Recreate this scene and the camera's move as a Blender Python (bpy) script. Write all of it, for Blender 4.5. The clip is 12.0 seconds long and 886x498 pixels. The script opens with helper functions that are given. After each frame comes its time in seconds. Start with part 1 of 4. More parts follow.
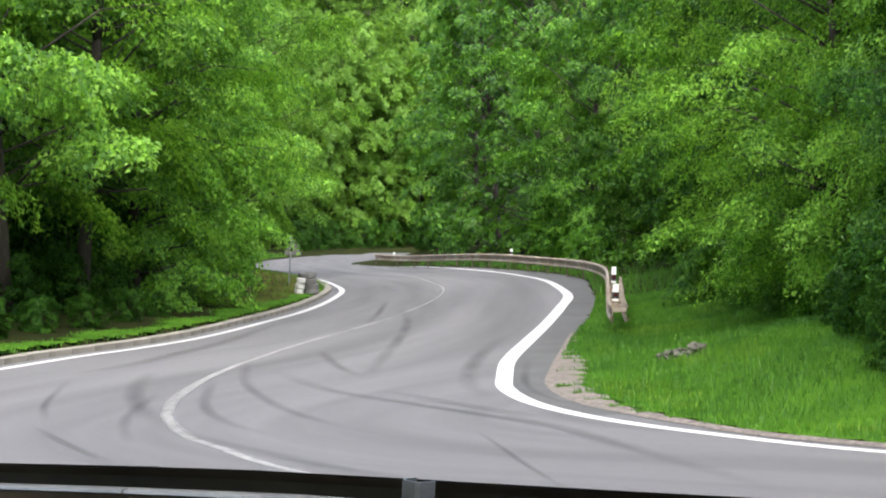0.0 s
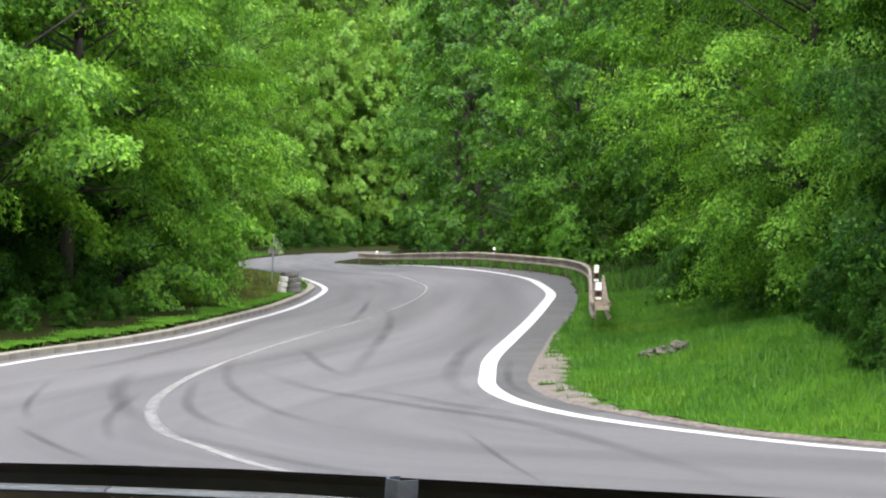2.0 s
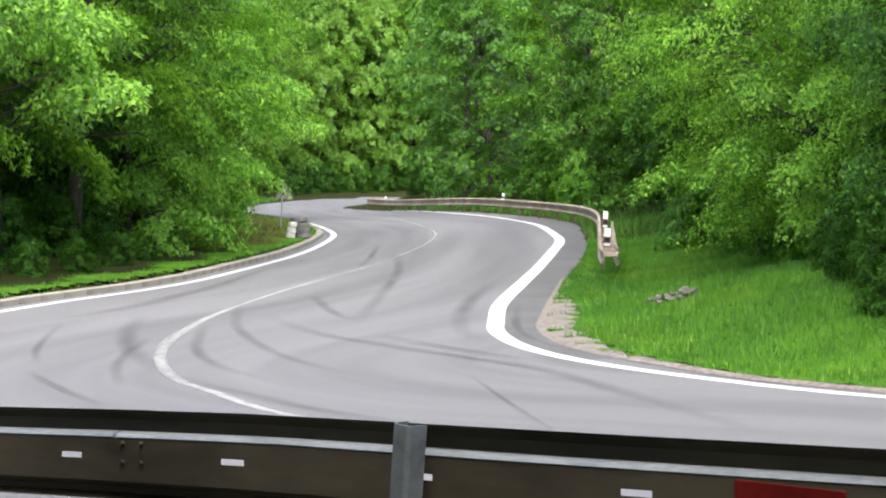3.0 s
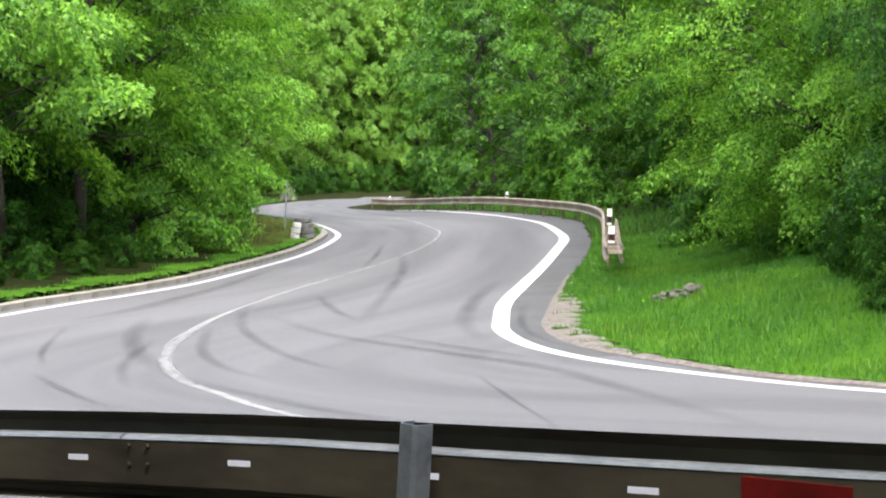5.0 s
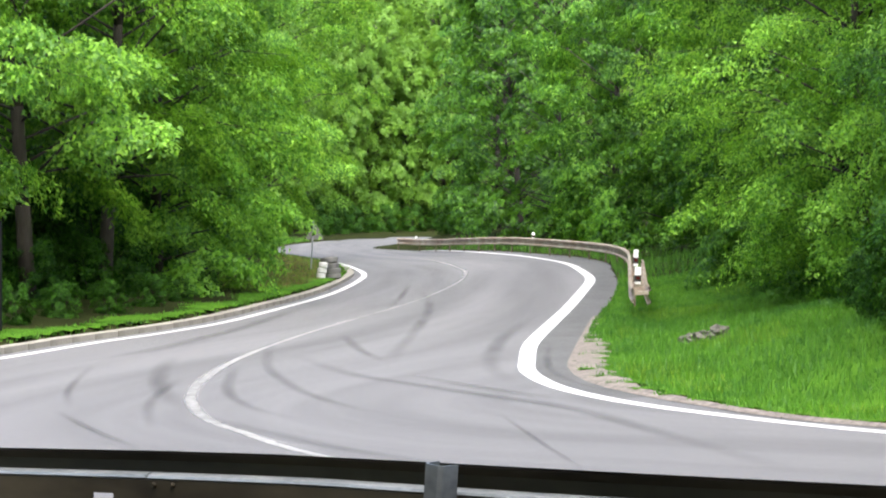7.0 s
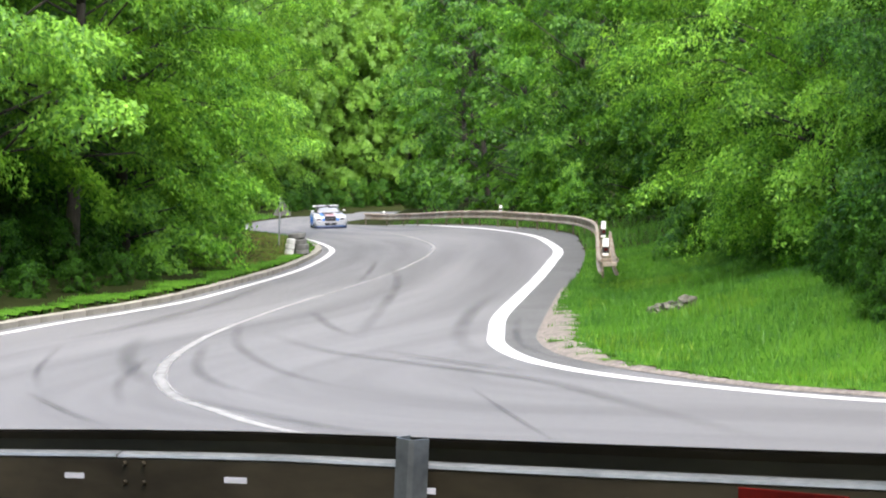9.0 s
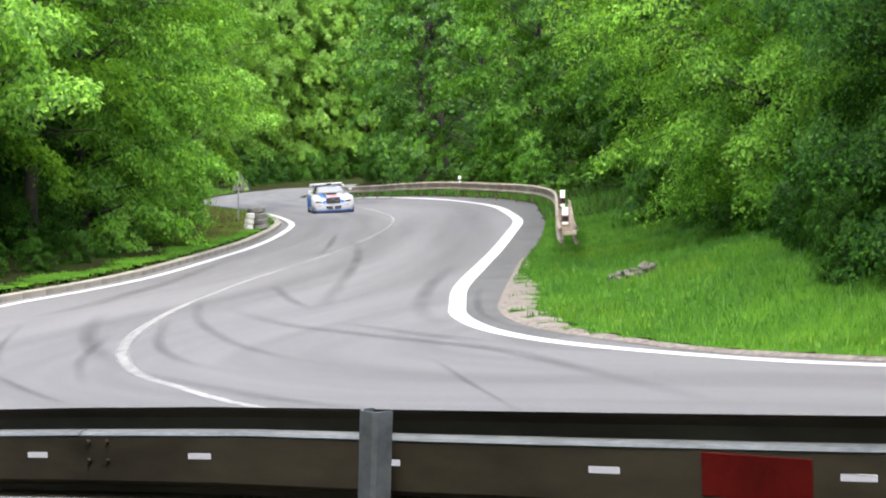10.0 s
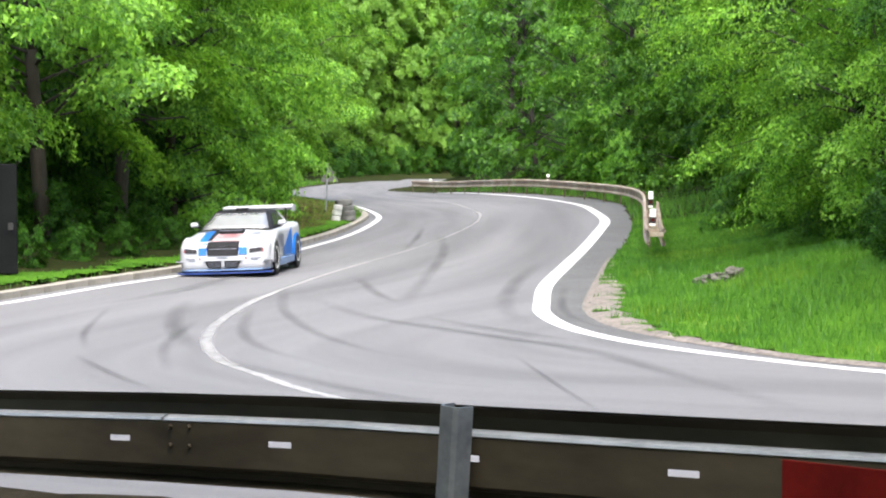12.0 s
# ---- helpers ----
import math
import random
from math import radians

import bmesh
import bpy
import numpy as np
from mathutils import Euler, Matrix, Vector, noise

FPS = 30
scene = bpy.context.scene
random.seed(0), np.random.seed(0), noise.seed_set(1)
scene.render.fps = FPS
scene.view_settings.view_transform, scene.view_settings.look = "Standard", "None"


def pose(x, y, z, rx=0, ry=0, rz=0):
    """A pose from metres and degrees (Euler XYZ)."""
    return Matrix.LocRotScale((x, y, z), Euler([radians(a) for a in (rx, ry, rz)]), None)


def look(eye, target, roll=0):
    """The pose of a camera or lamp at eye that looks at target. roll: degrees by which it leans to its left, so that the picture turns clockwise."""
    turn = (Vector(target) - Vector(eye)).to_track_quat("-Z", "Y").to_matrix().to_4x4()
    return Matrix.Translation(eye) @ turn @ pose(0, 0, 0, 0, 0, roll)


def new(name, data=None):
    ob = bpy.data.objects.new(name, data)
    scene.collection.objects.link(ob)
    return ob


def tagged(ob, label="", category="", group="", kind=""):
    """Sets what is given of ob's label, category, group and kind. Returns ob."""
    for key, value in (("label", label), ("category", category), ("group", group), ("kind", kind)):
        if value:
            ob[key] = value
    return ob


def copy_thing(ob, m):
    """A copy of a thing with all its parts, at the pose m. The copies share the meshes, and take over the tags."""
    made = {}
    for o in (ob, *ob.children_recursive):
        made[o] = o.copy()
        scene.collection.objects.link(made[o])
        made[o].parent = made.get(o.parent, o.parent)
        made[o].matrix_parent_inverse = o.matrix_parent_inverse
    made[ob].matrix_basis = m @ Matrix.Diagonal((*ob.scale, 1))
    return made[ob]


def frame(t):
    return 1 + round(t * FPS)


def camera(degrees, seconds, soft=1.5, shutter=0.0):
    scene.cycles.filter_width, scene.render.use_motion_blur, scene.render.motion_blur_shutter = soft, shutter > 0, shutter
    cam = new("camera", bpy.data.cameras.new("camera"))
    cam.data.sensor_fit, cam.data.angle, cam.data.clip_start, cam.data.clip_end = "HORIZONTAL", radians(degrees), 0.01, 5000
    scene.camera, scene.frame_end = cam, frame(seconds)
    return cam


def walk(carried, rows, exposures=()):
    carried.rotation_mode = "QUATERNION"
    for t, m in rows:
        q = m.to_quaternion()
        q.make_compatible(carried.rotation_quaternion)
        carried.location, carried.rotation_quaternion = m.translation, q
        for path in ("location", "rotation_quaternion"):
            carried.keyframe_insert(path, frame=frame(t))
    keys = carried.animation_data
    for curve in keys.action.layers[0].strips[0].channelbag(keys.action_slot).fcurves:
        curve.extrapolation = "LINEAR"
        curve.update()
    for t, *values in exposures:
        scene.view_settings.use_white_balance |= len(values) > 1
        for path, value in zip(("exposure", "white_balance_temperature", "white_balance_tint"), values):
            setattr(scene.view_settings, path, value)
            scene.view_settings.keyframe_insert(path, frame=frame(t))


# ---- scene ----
EYE = (0.0, 0.0, 2.57)
cam = camera(25.25, 12.0, soft=2.05)
PATH = [  # seconds, turn to the left, tilt up, roll in degrees
    (0, -1.056, -0.649, 0.414),
    (0.5, -1.337, -0.775, 0.351),
    (1, -1.325, -0.479, 0.141),
    (1.5, -1.443, -0.065, 0.311),
    (2, -1.553, -0.691, 0.363),
    (2.5, -1.492, -1.330, 0.366),
    (3, -1.309, -2.262, 0.480),
    (3.2, -1.345, -2.570, 0.125),
    (4.8, -1.229, -2.460, -0.546),
    (5, -1.181, -2.288, -0.066),
    (5.5, -1.117, -1.827, 0.037),
    (6, -0.953, -1.597, -0.266),
    (6.5, -0.637, -1.266, 0.084),
    (7, -0.423, -1.122, 0.139),
    (7.2, -0.352, -1.024, 0.168),
    (8.8, -0.561, -1.778, -0.184),
    (9, -1.351, -1.876, -0.686),
    (9.5, -2.395, -2.105, -1.146),
    (10, -2.493, -2.728, -1.749),
    (10.5, -5.603, -2.920, -2.014),
    (11, -5.856, -3.328, -0.792),
    (11.5, -2.970, -2.961, -0.403),
    (12, 0.000, -2.797, -0.000),
]


def aim(yaw, pitch, roll):
    yaw, pitch = radians(yaw), radians(pitch)
    way = Vector((-math.sin(yaw) * math.cos(pitch), math.cos(yaw) * math.cos(pitch), math.sin(pitch)))
    return look(EYE, Vector(EYE) + way * 50, roll)


walk(cam, [(t, aim(y, p, r)) for t, y, p, r in PATH],
     [(0, 1.49), (0.5, 1.49), (1, 1.62), (1.5, 1.49), (2, 1.48), (3, 1.77), (5, 1.82), (7, 1.84), (9, 1.85), (10, 1.83), (10.5, 1.92), (11, 1.96), (12, 1.93)])

# ---- light: bright overcast sky ----
SUN_UP, SUN_TURN = radians(59), radians(178)
world = bpy.data.worlds.new("overcast_sky")
scene.world = world
world.use_nodes = True
wn = world.node_tree.nodes
sky = wn.new("ShaderNodeTexSky")
sky.sky_type, sky.sun_disc, sky.sun_elevation, sky.sun_rotation = "NISHITA", False, SUN_UP, SUN_TURN
sky.air_density, sky.dust_density, sky.ozone_density = 1.0, 4.0, 1.0
world.node_tree.links.new(sky.outputs[0], wn["Background"].inputs[0])
wn["Background"].inputs[1].default_value = 0.15
sun = new("sun", bpy.data.lights.new("sun", "SUN"))
sun.data.energy, sun.data.angle, sun.data.color = 2.75, radians(60), (1.0, 0.97, 0.92)
sun.matrix_world = look((0, 0, 0), (-math.sin(SUN_TURN) * math.cos(SUN_UP), -math.cos(SUN_TURN) * math.cos(SUN_UP), -math.sin(SUN_UP)))


# ---- materials ----
def material(name, dark, light, scale=4.0, rough=0.8, fine=60.0, bump=0.2, metal=0.0, spec=0.5, per_object=0.0, per_island=0.0, stretch=(1, 1, 1), coat=0.0):
    """A surface mottled between two colours at two scales, with fine relief."""
    m = bpy.data.materials.new(name)
    m.use_nodes = True
    nt = m.node_tree
    n, l = nt.nodes, nt.links
    b = n["Principled BSDF"]
    b.inputs["Roughness"].default_value, b.inputs["Metallic"].default_value = rough, metal
    b.inputs["Specular IOR Level"].default_value, b.inputs["Coat Weight"].default_value = spec, coat
    co = n.new("ShaderNodeTexCoord")
    mp = n.new("ShaderNodeMapping")
    mp.inputs["Scale"].default_value = stretch
    l.new(co.outputs["Object"], mp.inputs[0])
    big, small = n.new("ShaderNodeTexNoise"), n.new("ShaderNodeTexNoise")
    big.inputs["Scale"].default_value, small.inputs["Scale"].default_value = scale, fine
    big.inputs["Detail"].default_value, small.inputs["Detail"].default_value = 5, 3
    l.new(mp.outputs[0], big.inputs[0]), l.new(mp.outputs[0], small.inputs[0])
    add = n.new("ShaderNodeMath")
    add.operation = "MULTIPLY_ADD"
    l.new(small.outputs[0], add.inputs[0])
    add.inputs[1].default_value = 0.45
    l.new(big.outputs[0], add.inputs[2])
    last = add.outputs[0]
    for amount, node, out in ((per_object, "ShaderNodeObjectInfo", "Random"), (per_island, "ShaderNodeNewGeometry", "Random Per Island")):
        if amount:
            src, more = n.new(node), n.new("ShaderNodeMath")
            more.operation = "MULTIPLY_ADD"
            l.new(src.outputs[out], more.inputs[0])
            more.inputs[1].default_value = amount
            l.new(last, more.inputs[2])
            sub = n.new("ShaderNodeMath")
            sub.operation = "SUBTRACT"
            l.new(more.outputs[0], sub.inputs[0])
            sub.inputs[1].default_value = amount / 2
            last = sub.outputs[0]
    ramp = n.new("ShaderNodeValToRGB")
    ramp.color_ramp.elements[0].position, ramp.color_ramp.elements[1].position = 0.45, 1.0
    ramp.color_ramp.elements[0].color, ramp.color_ramp.elements[1].color = (*dark, 1), (*light, 1)
    l.new(last, ramp.inputs[0])
    l.new(ramp.outputs[0], b.inputs["Base Color"])
    if bump:
        bp = n.new("ShaderNodeBump")
        bp.inputs["Strength"].default_value, bp.inputs["Distance"].default_value = bump, 0.02
        l.new(small.outputs[0], bp.inputs["Height"])
        l.new(bp.outputs[0], b.inputs["Normal"])
    return m


def leafy(name, dark, light, through_light=0.45, spread=0.9, rough=0.55):
    """Leaves: every leaf its own green, light passing through them."""
    m = material(name, dark, light, 0.35, rough, 3.0, 0, spec=0.38, per_island=spread, per_object=0.25)
    n, l = m.node_tree.nodes, m.node_tree.links
    b, out = n["Principled BSDF"], n["Material Output"]
    tr, mix = n.new("ShaderNodeBsdfTranslucent"), n.new("ShaderNodeMixShader")
    hue = n.new("ShaderNodeHueSaturation")
    hue.inputs["Hue"].default_value, hue.inputs["Value"].default_value = 0.485, 1.5
    l.new(b.inputs["Base Color"].links[0].from_socket, hue.inputs["Color"])
    l.new(hue.outputs[0], tr.inputs[0])
    mix.inputs[0].default_value = through_light
    l.new(b.outputs[0], mix.inputs[1]), l.new(tr.outputs[0], mix.inputs[2]), l.new(mix.outputs[0], out.inputs[0])
    return m


ASPHALT = material("asphalt", (0.060, 0.060, 0.064), (0.126, 0.126, 0.133), 1.0, 0.85, 90, 0.35)
an, al = ASPHALT.node_tree.nodes, ASPHALT.node_tree.links
lanes = an.new("ShaderNodeMapping")
lanes.inputs["Scale"].default_value = (0.045, 0.75, 1)
al.new(an["Texture Coordinate"].outputs["UV"], lanes.inputs[0])
al.new(lanes.outputs[0], an["Noise Texture"].inputs[0])
SHOULDER = material("old_asphalt", (0.052, 0.053, 0.055), (0.084, 0.085, 0.088), 0.8, 0.9, 60, 0.5)
PAINT = material("road_paint", (0.36, 0.36, 0.37), (0.48, 0.48, 0.49), 1.2, 0.6, 50, 0.1)
WORN = material("worn_road_paint", (0.16, 0.16, 0.162), (0.30, 0.30, 0.30), 1.0, 0.7, 12, 0.1, stretch=(1, 0.15, 1))
RUBBER = material("tyre_rubber_mark", (0.04, 0.04, 0.042), (0.06, 0.06, 0.063), 0.8, 0.75, 60, 0.1, stretch=(1, 0.1, 1))


def worn_away(m, least, most, low, high, scale, edge, ends):
    """Lets the ground show through a thin layer: by patches, towards its rims and, where wished, its ends."""
    n, l = m.node_tree.nodes, m.node_tree.links

    def calc(op, a, b):
        k = n.new("ShaderNodeMath")
        k.operation = op
        for socket, v in zip(k.inputs, (a, b)):
            if isinstance(v, float):
                socket.default_value = v
            else:
                l.new(v, socket)
        return k.outputs[0]

    split, thin, cut = n.new("ShaderNodeSeparateXYZ"), n.new("ShaderNodeTexNoise"), n.new("ShaderNodeMapRange")
    l.new(n["Texture Coordinate"].outputs["UV"], split.inputs[0])
    l.new(n["Texture Coordinate"].outputs["Object"], thin.inputs[0])
    thin.inputs["Scale"].default_value, thin.inputs["Detail"].default_value = scale, 6
    for k, v in enumerate((low, high, least, most)):
        cut.inputs[k + 1].default_value = v
    l.new(thin.outputs[0], cut.inputs[0])
    side = calc("SUBTRACT", 1.0, calc("POWER", calc("ABSOLUTE", split.outputs["Y"], 0.0), edge))
    amount = calc("MULTIPLY", cut.outputs[0], side)
    if ends:
        along = calc("MULTIPLY", calc("MULTIPLY", split.outputs["X"], calc("SUBTRACT", 1.0, split.outputs["X"])), 4.0)
        amount = calc("MULTIPLY", amount, along)
    gone, blend_in = n.new("ShaderNodeBsdfTransparent"), n.new("ShaderNodeMixShader")
    l.new(amount, blend_in.inputs[0]), l.new(gone.outputs[0], blend_in.inputs[1])
    l.new(n["Principled BSDF"].outputs[0], blend_in.inputs[2]), l.new(blend_in.outputs[0], n["Material Output"].inputs[0])


worn_away(RUBBER, 0.16, 0.40, 0.35, 0.68, 0.35, 1.5, True)
worn_away(WORN, 0.58, 0.88, 0.35, 0.65, 5.0, 3.0, False)
SOIL = material("grassy_soil", (0.010, 0.013, 0.004), (0.026, 0.032, 0.010), 0.6, 0.95, 12, 0.6, spec=0.03)
GRAVEL = material("gravel", (0.05, 0.043, 0.038), (0.21, 0.185, 0.165), 9.0, 0.95, 32, 1.0)
CONCRETE = material("kerb_concrete", (0.13, 0.12, 0.10), (0.30, 0.285, 0.25), 1.5, 0.9, 35, 0.5, per_object=0.10)
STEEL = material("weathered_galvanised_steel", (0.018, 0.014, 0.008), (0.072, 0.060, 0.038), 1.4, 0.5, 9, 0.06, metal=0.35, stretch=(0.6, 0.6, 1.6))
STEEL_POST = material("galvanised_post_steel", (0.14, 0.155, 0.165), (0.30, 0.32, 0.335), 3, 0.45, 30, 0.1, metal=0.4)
POST_STEEL = material("dull_grey_post_steel", (0.060, 0.068, 0.075), (0.16, 0.175, 0.185), 4, 0.5, 30, 0.1, metal=0.3)
RUSTY = material("rust_streaked_steel", (0.17, 0.10, 0.06), (0.46, 0.42, 0.36), 0.9, 0.6, 14, 0.2, metal=0.3)
WHITE = material("white_plastic", (0.68, 0.68, 0.68), (0.85, 0.85, 0.85), 6, 0.5, 40, 0)
BLACK = material("black_plastic", (0.012, 0.012, 0.012), (0.03, 0.03, 0.03), 6, 0.5, 40, 0)
RED = material("red_reflector", (0.055, 0.003, 0.002), (0.10, 0.006, 0.004), 6, 0.8, 40, 0, spec=0.08)
BARK = material("bark", (0.012, 0.010, 0.007), (0.045, 0.038, 0.029), 3, 0.95, 25, 0.9, stretch=(1, 1, 0.25))
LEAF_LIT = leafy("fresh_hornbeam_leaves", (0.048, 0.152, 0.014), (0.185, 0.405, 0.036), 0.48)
# Brighter copy of the leaf green: light on the outer trees put into colour.
LEAF_SUNLIT = leafy("sunlit_toned_leaves", (0.060, 0.172, 0.016), (0.222, 0.445, 0.044), 0.5)
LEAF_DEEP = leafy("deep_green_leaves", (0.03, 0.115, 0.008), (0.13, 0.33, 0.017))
# Two darker copies of the leaf green: woodland shade is put into their colour.
LEAF_DARK = leafy("shade_toned_forest_leaves", (0.02, 0.08, 0.008), (0.085, 0.22, 0.014))
LEAF_SHADE = leafy("deep_shade_toned_leaves", (0.010, 0.042, 0.005), (0.040, 0.118, 0.008), 0.3)
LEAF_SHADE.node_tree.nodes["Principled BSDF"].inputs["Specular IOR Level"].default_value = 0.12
# Distance haze is put into this paler green of low contrast.
LEAF_FAR = leafy("haze_paled_leaves", (0.085, 0.19, 0.020), (0.155, 0.31, 0.03), 0.45, 0.4)
GRASS = leafy("meadow_grass", (0.022, 0.09, 0.010), (0.088, 0.230, 0.014), 0.3, 0.45)
GRASS_YELLOW = leafy("yellowish_grass", (0.075, 0.17, 0.010), (0.16, 0.27, 0.016), 0.3, 0.4)
GRASS_DRY = leafy("dry_grass", (0.075, 0.075, 0.020), (0.22, 0.165, 0.065), 0.25)
RUST_POST = material("rusty_post_steel", (0.06, 0.04, 0.025), (0.16, 0.13, 0.1), 2, 0.7, 20, 0.2)
BOARD = material("dark_grey_board", (0.004, 0.0045, 0.005), (0.009, 0.010, 0.010), 2, 0.9, 20, 0.05, spec=0.05)
# Earth darkened in its colour for the shade lying on the verge.
EARTH = material("shade_dark_earth", (0.010, 0.008, 0.005), (0.028, 0.024, 0.015), 3, 0.95, 30, 0.8, spec=0.03)
WORN_WHITE = material("worn_white_paint", (0.3, 0.3, 0.3), (0.55, 0.55, 0.55), 4, 0.7, 20, 0.3)
SIGN_BACK = material("dull_sign_back", (0.09, 0.088, 0.082), (0.15, 0.146, 0.138), 3, 0.6, 20, 0)
TURF = material("green_turf", (0.024, 0.070, 0.006), (0.058, 0.138, 0.011), 0.7, 0.95, 15, 0.5, spec=0.05)
TYRE = material("old_tyre_rubber", (0.05, 0.05, 0.05), (0.15, 0.15, 0.147), 2, 0.85, 25, 0.4)
ROCK = material("grey_rock", (0.018, 0.018, 0.014), (0.14, 0.135, 0.11), 2.5, 0.95, 18, 1.0)


# ---- mesh helpers ----
def mesh_ob(name, bm, mat, parent=None, smooth=False):
    me = bpy.data.meshes.new(name)
    bm.to_mesh(me)
    bm.free()
    if mat:
        me.materials.append(mat)
    if smooth:
        me.polygons.foreach_set("use_smooth", [True] * len(me.polygons))
    ob = new(name, me)
    ob.parent = parent
    return ob


def part(name, bm, mat, parent, label="", smooth=False):
    return tagged(mesh_ob(name, bm, mat, parent, smooth), label)


def arrays_mesh(name, verts, faces, mat, smooth=False):
    me = bpy.data.meshes.new(name)
    me.from_pydata(verts.tolist() if hasattr(verts, "tolist") else verts, [], faces.tolist() if hasattr(faces, "tolist") else faces)
    me.materials.append(mat)
    if smooth:
        me.polygons.foreach_set("use_smooth", [True] * len(me.polygons))
    return me


def box(bm, size, at=(0, 0, 0), turn=None, bevel=0.0):
    m = Matrix.Translation(at) @ (turn or Matrix()) @ Matrix.Diagonal((*size, 1))
    g = bmesh.ops.create_cube(bm, size=1, matrix=m)
    if bevel:
        bmesh.ops.bevel(bm, geom=list({e for v in g["verts"] for e in v.link_edges}), offset=bevel, segments=2, affect="EDGES", profile=0.5)
    return g["verts"]


def boxed(size, at=(0, 0, 0), turn=None, bevel=0.0):
    bm = bmesh.new()
    box(bm, size, at, turn, bevel)
    return bm


def rod(bm, a, b, r1, r2=None, sides=8):
    a, b = Vector(a), Vector(b)
    m = Matrix.Translation((a + b) / 2) @ (b - a).to_track_quat("Z", "Y").to_matrix().to_4x4()
    bmesh.ops.create_cone(bm, cap_ends=True, segments=sides, radius1=r1, radius2=r1 if r2 is None else r2, depth=(b - a).length, matrix=m)


def curve_through(points, step=1.0):
    """A smooth line through plan points, at even steps."""
    p = np.array(points, float)
    q = np.vstack([2 * p[0] - p[1], p, 2 * p[-1] - p[-2]])
    out = []
    for i in range(1, len(q) - 2):
        a, b, c, d = q[i - 1], q[i], q[i + 1], q[i + 2]
        n = max(2, int(np.linalg.norm(c - b) / step))
        u = np.linspace(0, 1, n, endpoint=False)[:, None]
        out.append(0.5 * (2 * b + (c - a) * u + (2 * a - 5 * b + 4 * c - d) * u**2 + (3 * b - a - 3 * c + d) * u**3))
    return np.vstack(out + [p[-1:]])


def smooth01(u):
    u = np.clip(u, 0, 1)
    return u * u * (3 - 2 * u)


# ---- the lie of the land ----
ROAD_LEFT = [(230, 240), (40, 214), (14, 206), (5, 202.5), (-1.5, 196), (-6.3, 177), (-9.2, 158), (-10.3, 140), (-10, 125), (-8.5, 113.5), (-6.2, 102.5), (-4.5, 94), (-3.4, 85), (-3.25, 79),
             (-3.15, 70.3), (-3.65, 61.3), (-4.45, 53.2), (-5.45, 45.8), (-6.5, 41.5), (-7.7, 37.2), (-9.1, 32.6), (-10.2, 26), (-9.8, 20), (-6.5, 15.2), (-2.2, 12.6), (2.2, 10.4), (6, 7.6), (10.5, 3.5), (16, -3), (40, -30)]
ROAD_RIGHT = [(230, 225), (40, 199), (14, 190), (6, 184), (1, 172), (-1.8, 155), (-3.4, 141), (-3.7, 133), (-2.4, 128.5), (0.6, 122), (2.7, 110), (4.6, 98), (6.5, 89), (7.1, 79),
              (6.4, 69), (5.7, 59.5), (4.8, 52), (3.9, 46), (3.2, 40), (2.7, 35.5), (2.4, 32.3), (2.5, 29.6), (3.0, 27.6), (3.7, 26), (4.6, 24.3), (6.3, 22.7), (8.5, 20.7), (13, 15.5), (20, 6), (50, -25)]
LINE_LEFT = [(-9.9, 26.5), (-8.6, 30.4), (-7.5, 33.5), (-6.4, 38.1), (-5.5, 41.2), (-4.6, 45.4), (-3.8, 52), (-3.1, 58.8), (-2.7, 65.7), (-2.5, 73.8), (-2.6, 79.7), (-3.2, 86.6), (-4.1, 93.8), (-5.3, 100.1), (-6.9, 107.2), (-8.2, 112.9), (-9.6, 122)]
LINE_MIDDLE = [(-3.1, 117), (-1.1, 109.8), (0.4, 97.2), (1.3, 81.8), (1.4, 74.2), (1.0, 66.9), (0.1, 59.2), (-1.2, 50), (-2.3, 42.8), (-3.0, 37.1), (-3.3, 33.5), (-3.4, 29.9), (-3.3, 27.6), (-3.1, 26), (-2.7, 24.2), (-2.1, 22.7), (-1.1, 20.6), (1.5, 17.2), (5, 14), (10, 9)]
LINE_RIGHT = [(-3.6, 132.5), (-1.6, 128.4), (0.9, 120), (3.3, 99.5), (4.8, 85.4), (5.4, 76.4), (5.2, 66), (5.0, 61), (4.4, 56.2), (3.6, 50.5), (2.8, 44.8), (2.0, 38.2), (1.7, 33.9), (1.6, 31.5), (1.8, 29.2), (2.2, 27.6), (2.8, 26.2), (3.7, 24.8), (5.1, 23.1), (7.1, 21.5), (10, 18.6)]

EDGE_L, EDGE_R = curve_through(ROAD_LEFT, 1.0), curve_through(ROAD_RIGHT, 1.0)
OUTLINE = np.vstack([EDGE_L, EDGE_R[::-1]])


def inside_road(x, y):
    a, b = OUTLINE, np.roll(OUTLINE, -1, 0)
    hit = np.zeros(x.shape, bool)
    for (ax, ay), (bx, by) in zip(a, b):
        if ay != by:
            hit ^= ((ay > y) != (by > y)) & (x < (bx - ax) * (y - ay) / (by - ay) + ax)
    return hit


def off(x, y, line):
    d = np.full(x.shape, 1e9)
    for px, py in line:
        d = np.minimum(d, (x - px) ** 2 + (y - py) ** 2)
    return np.sqrt(d)


def road_z(x, y):
    """The carriageway: level, banked up to its outer side in the far bend."""
    return 0.5 * smooth01((x + 1) / 6) * smooth01((y - 42) / 25) * (1 - smooth01((y - 130) / 30))


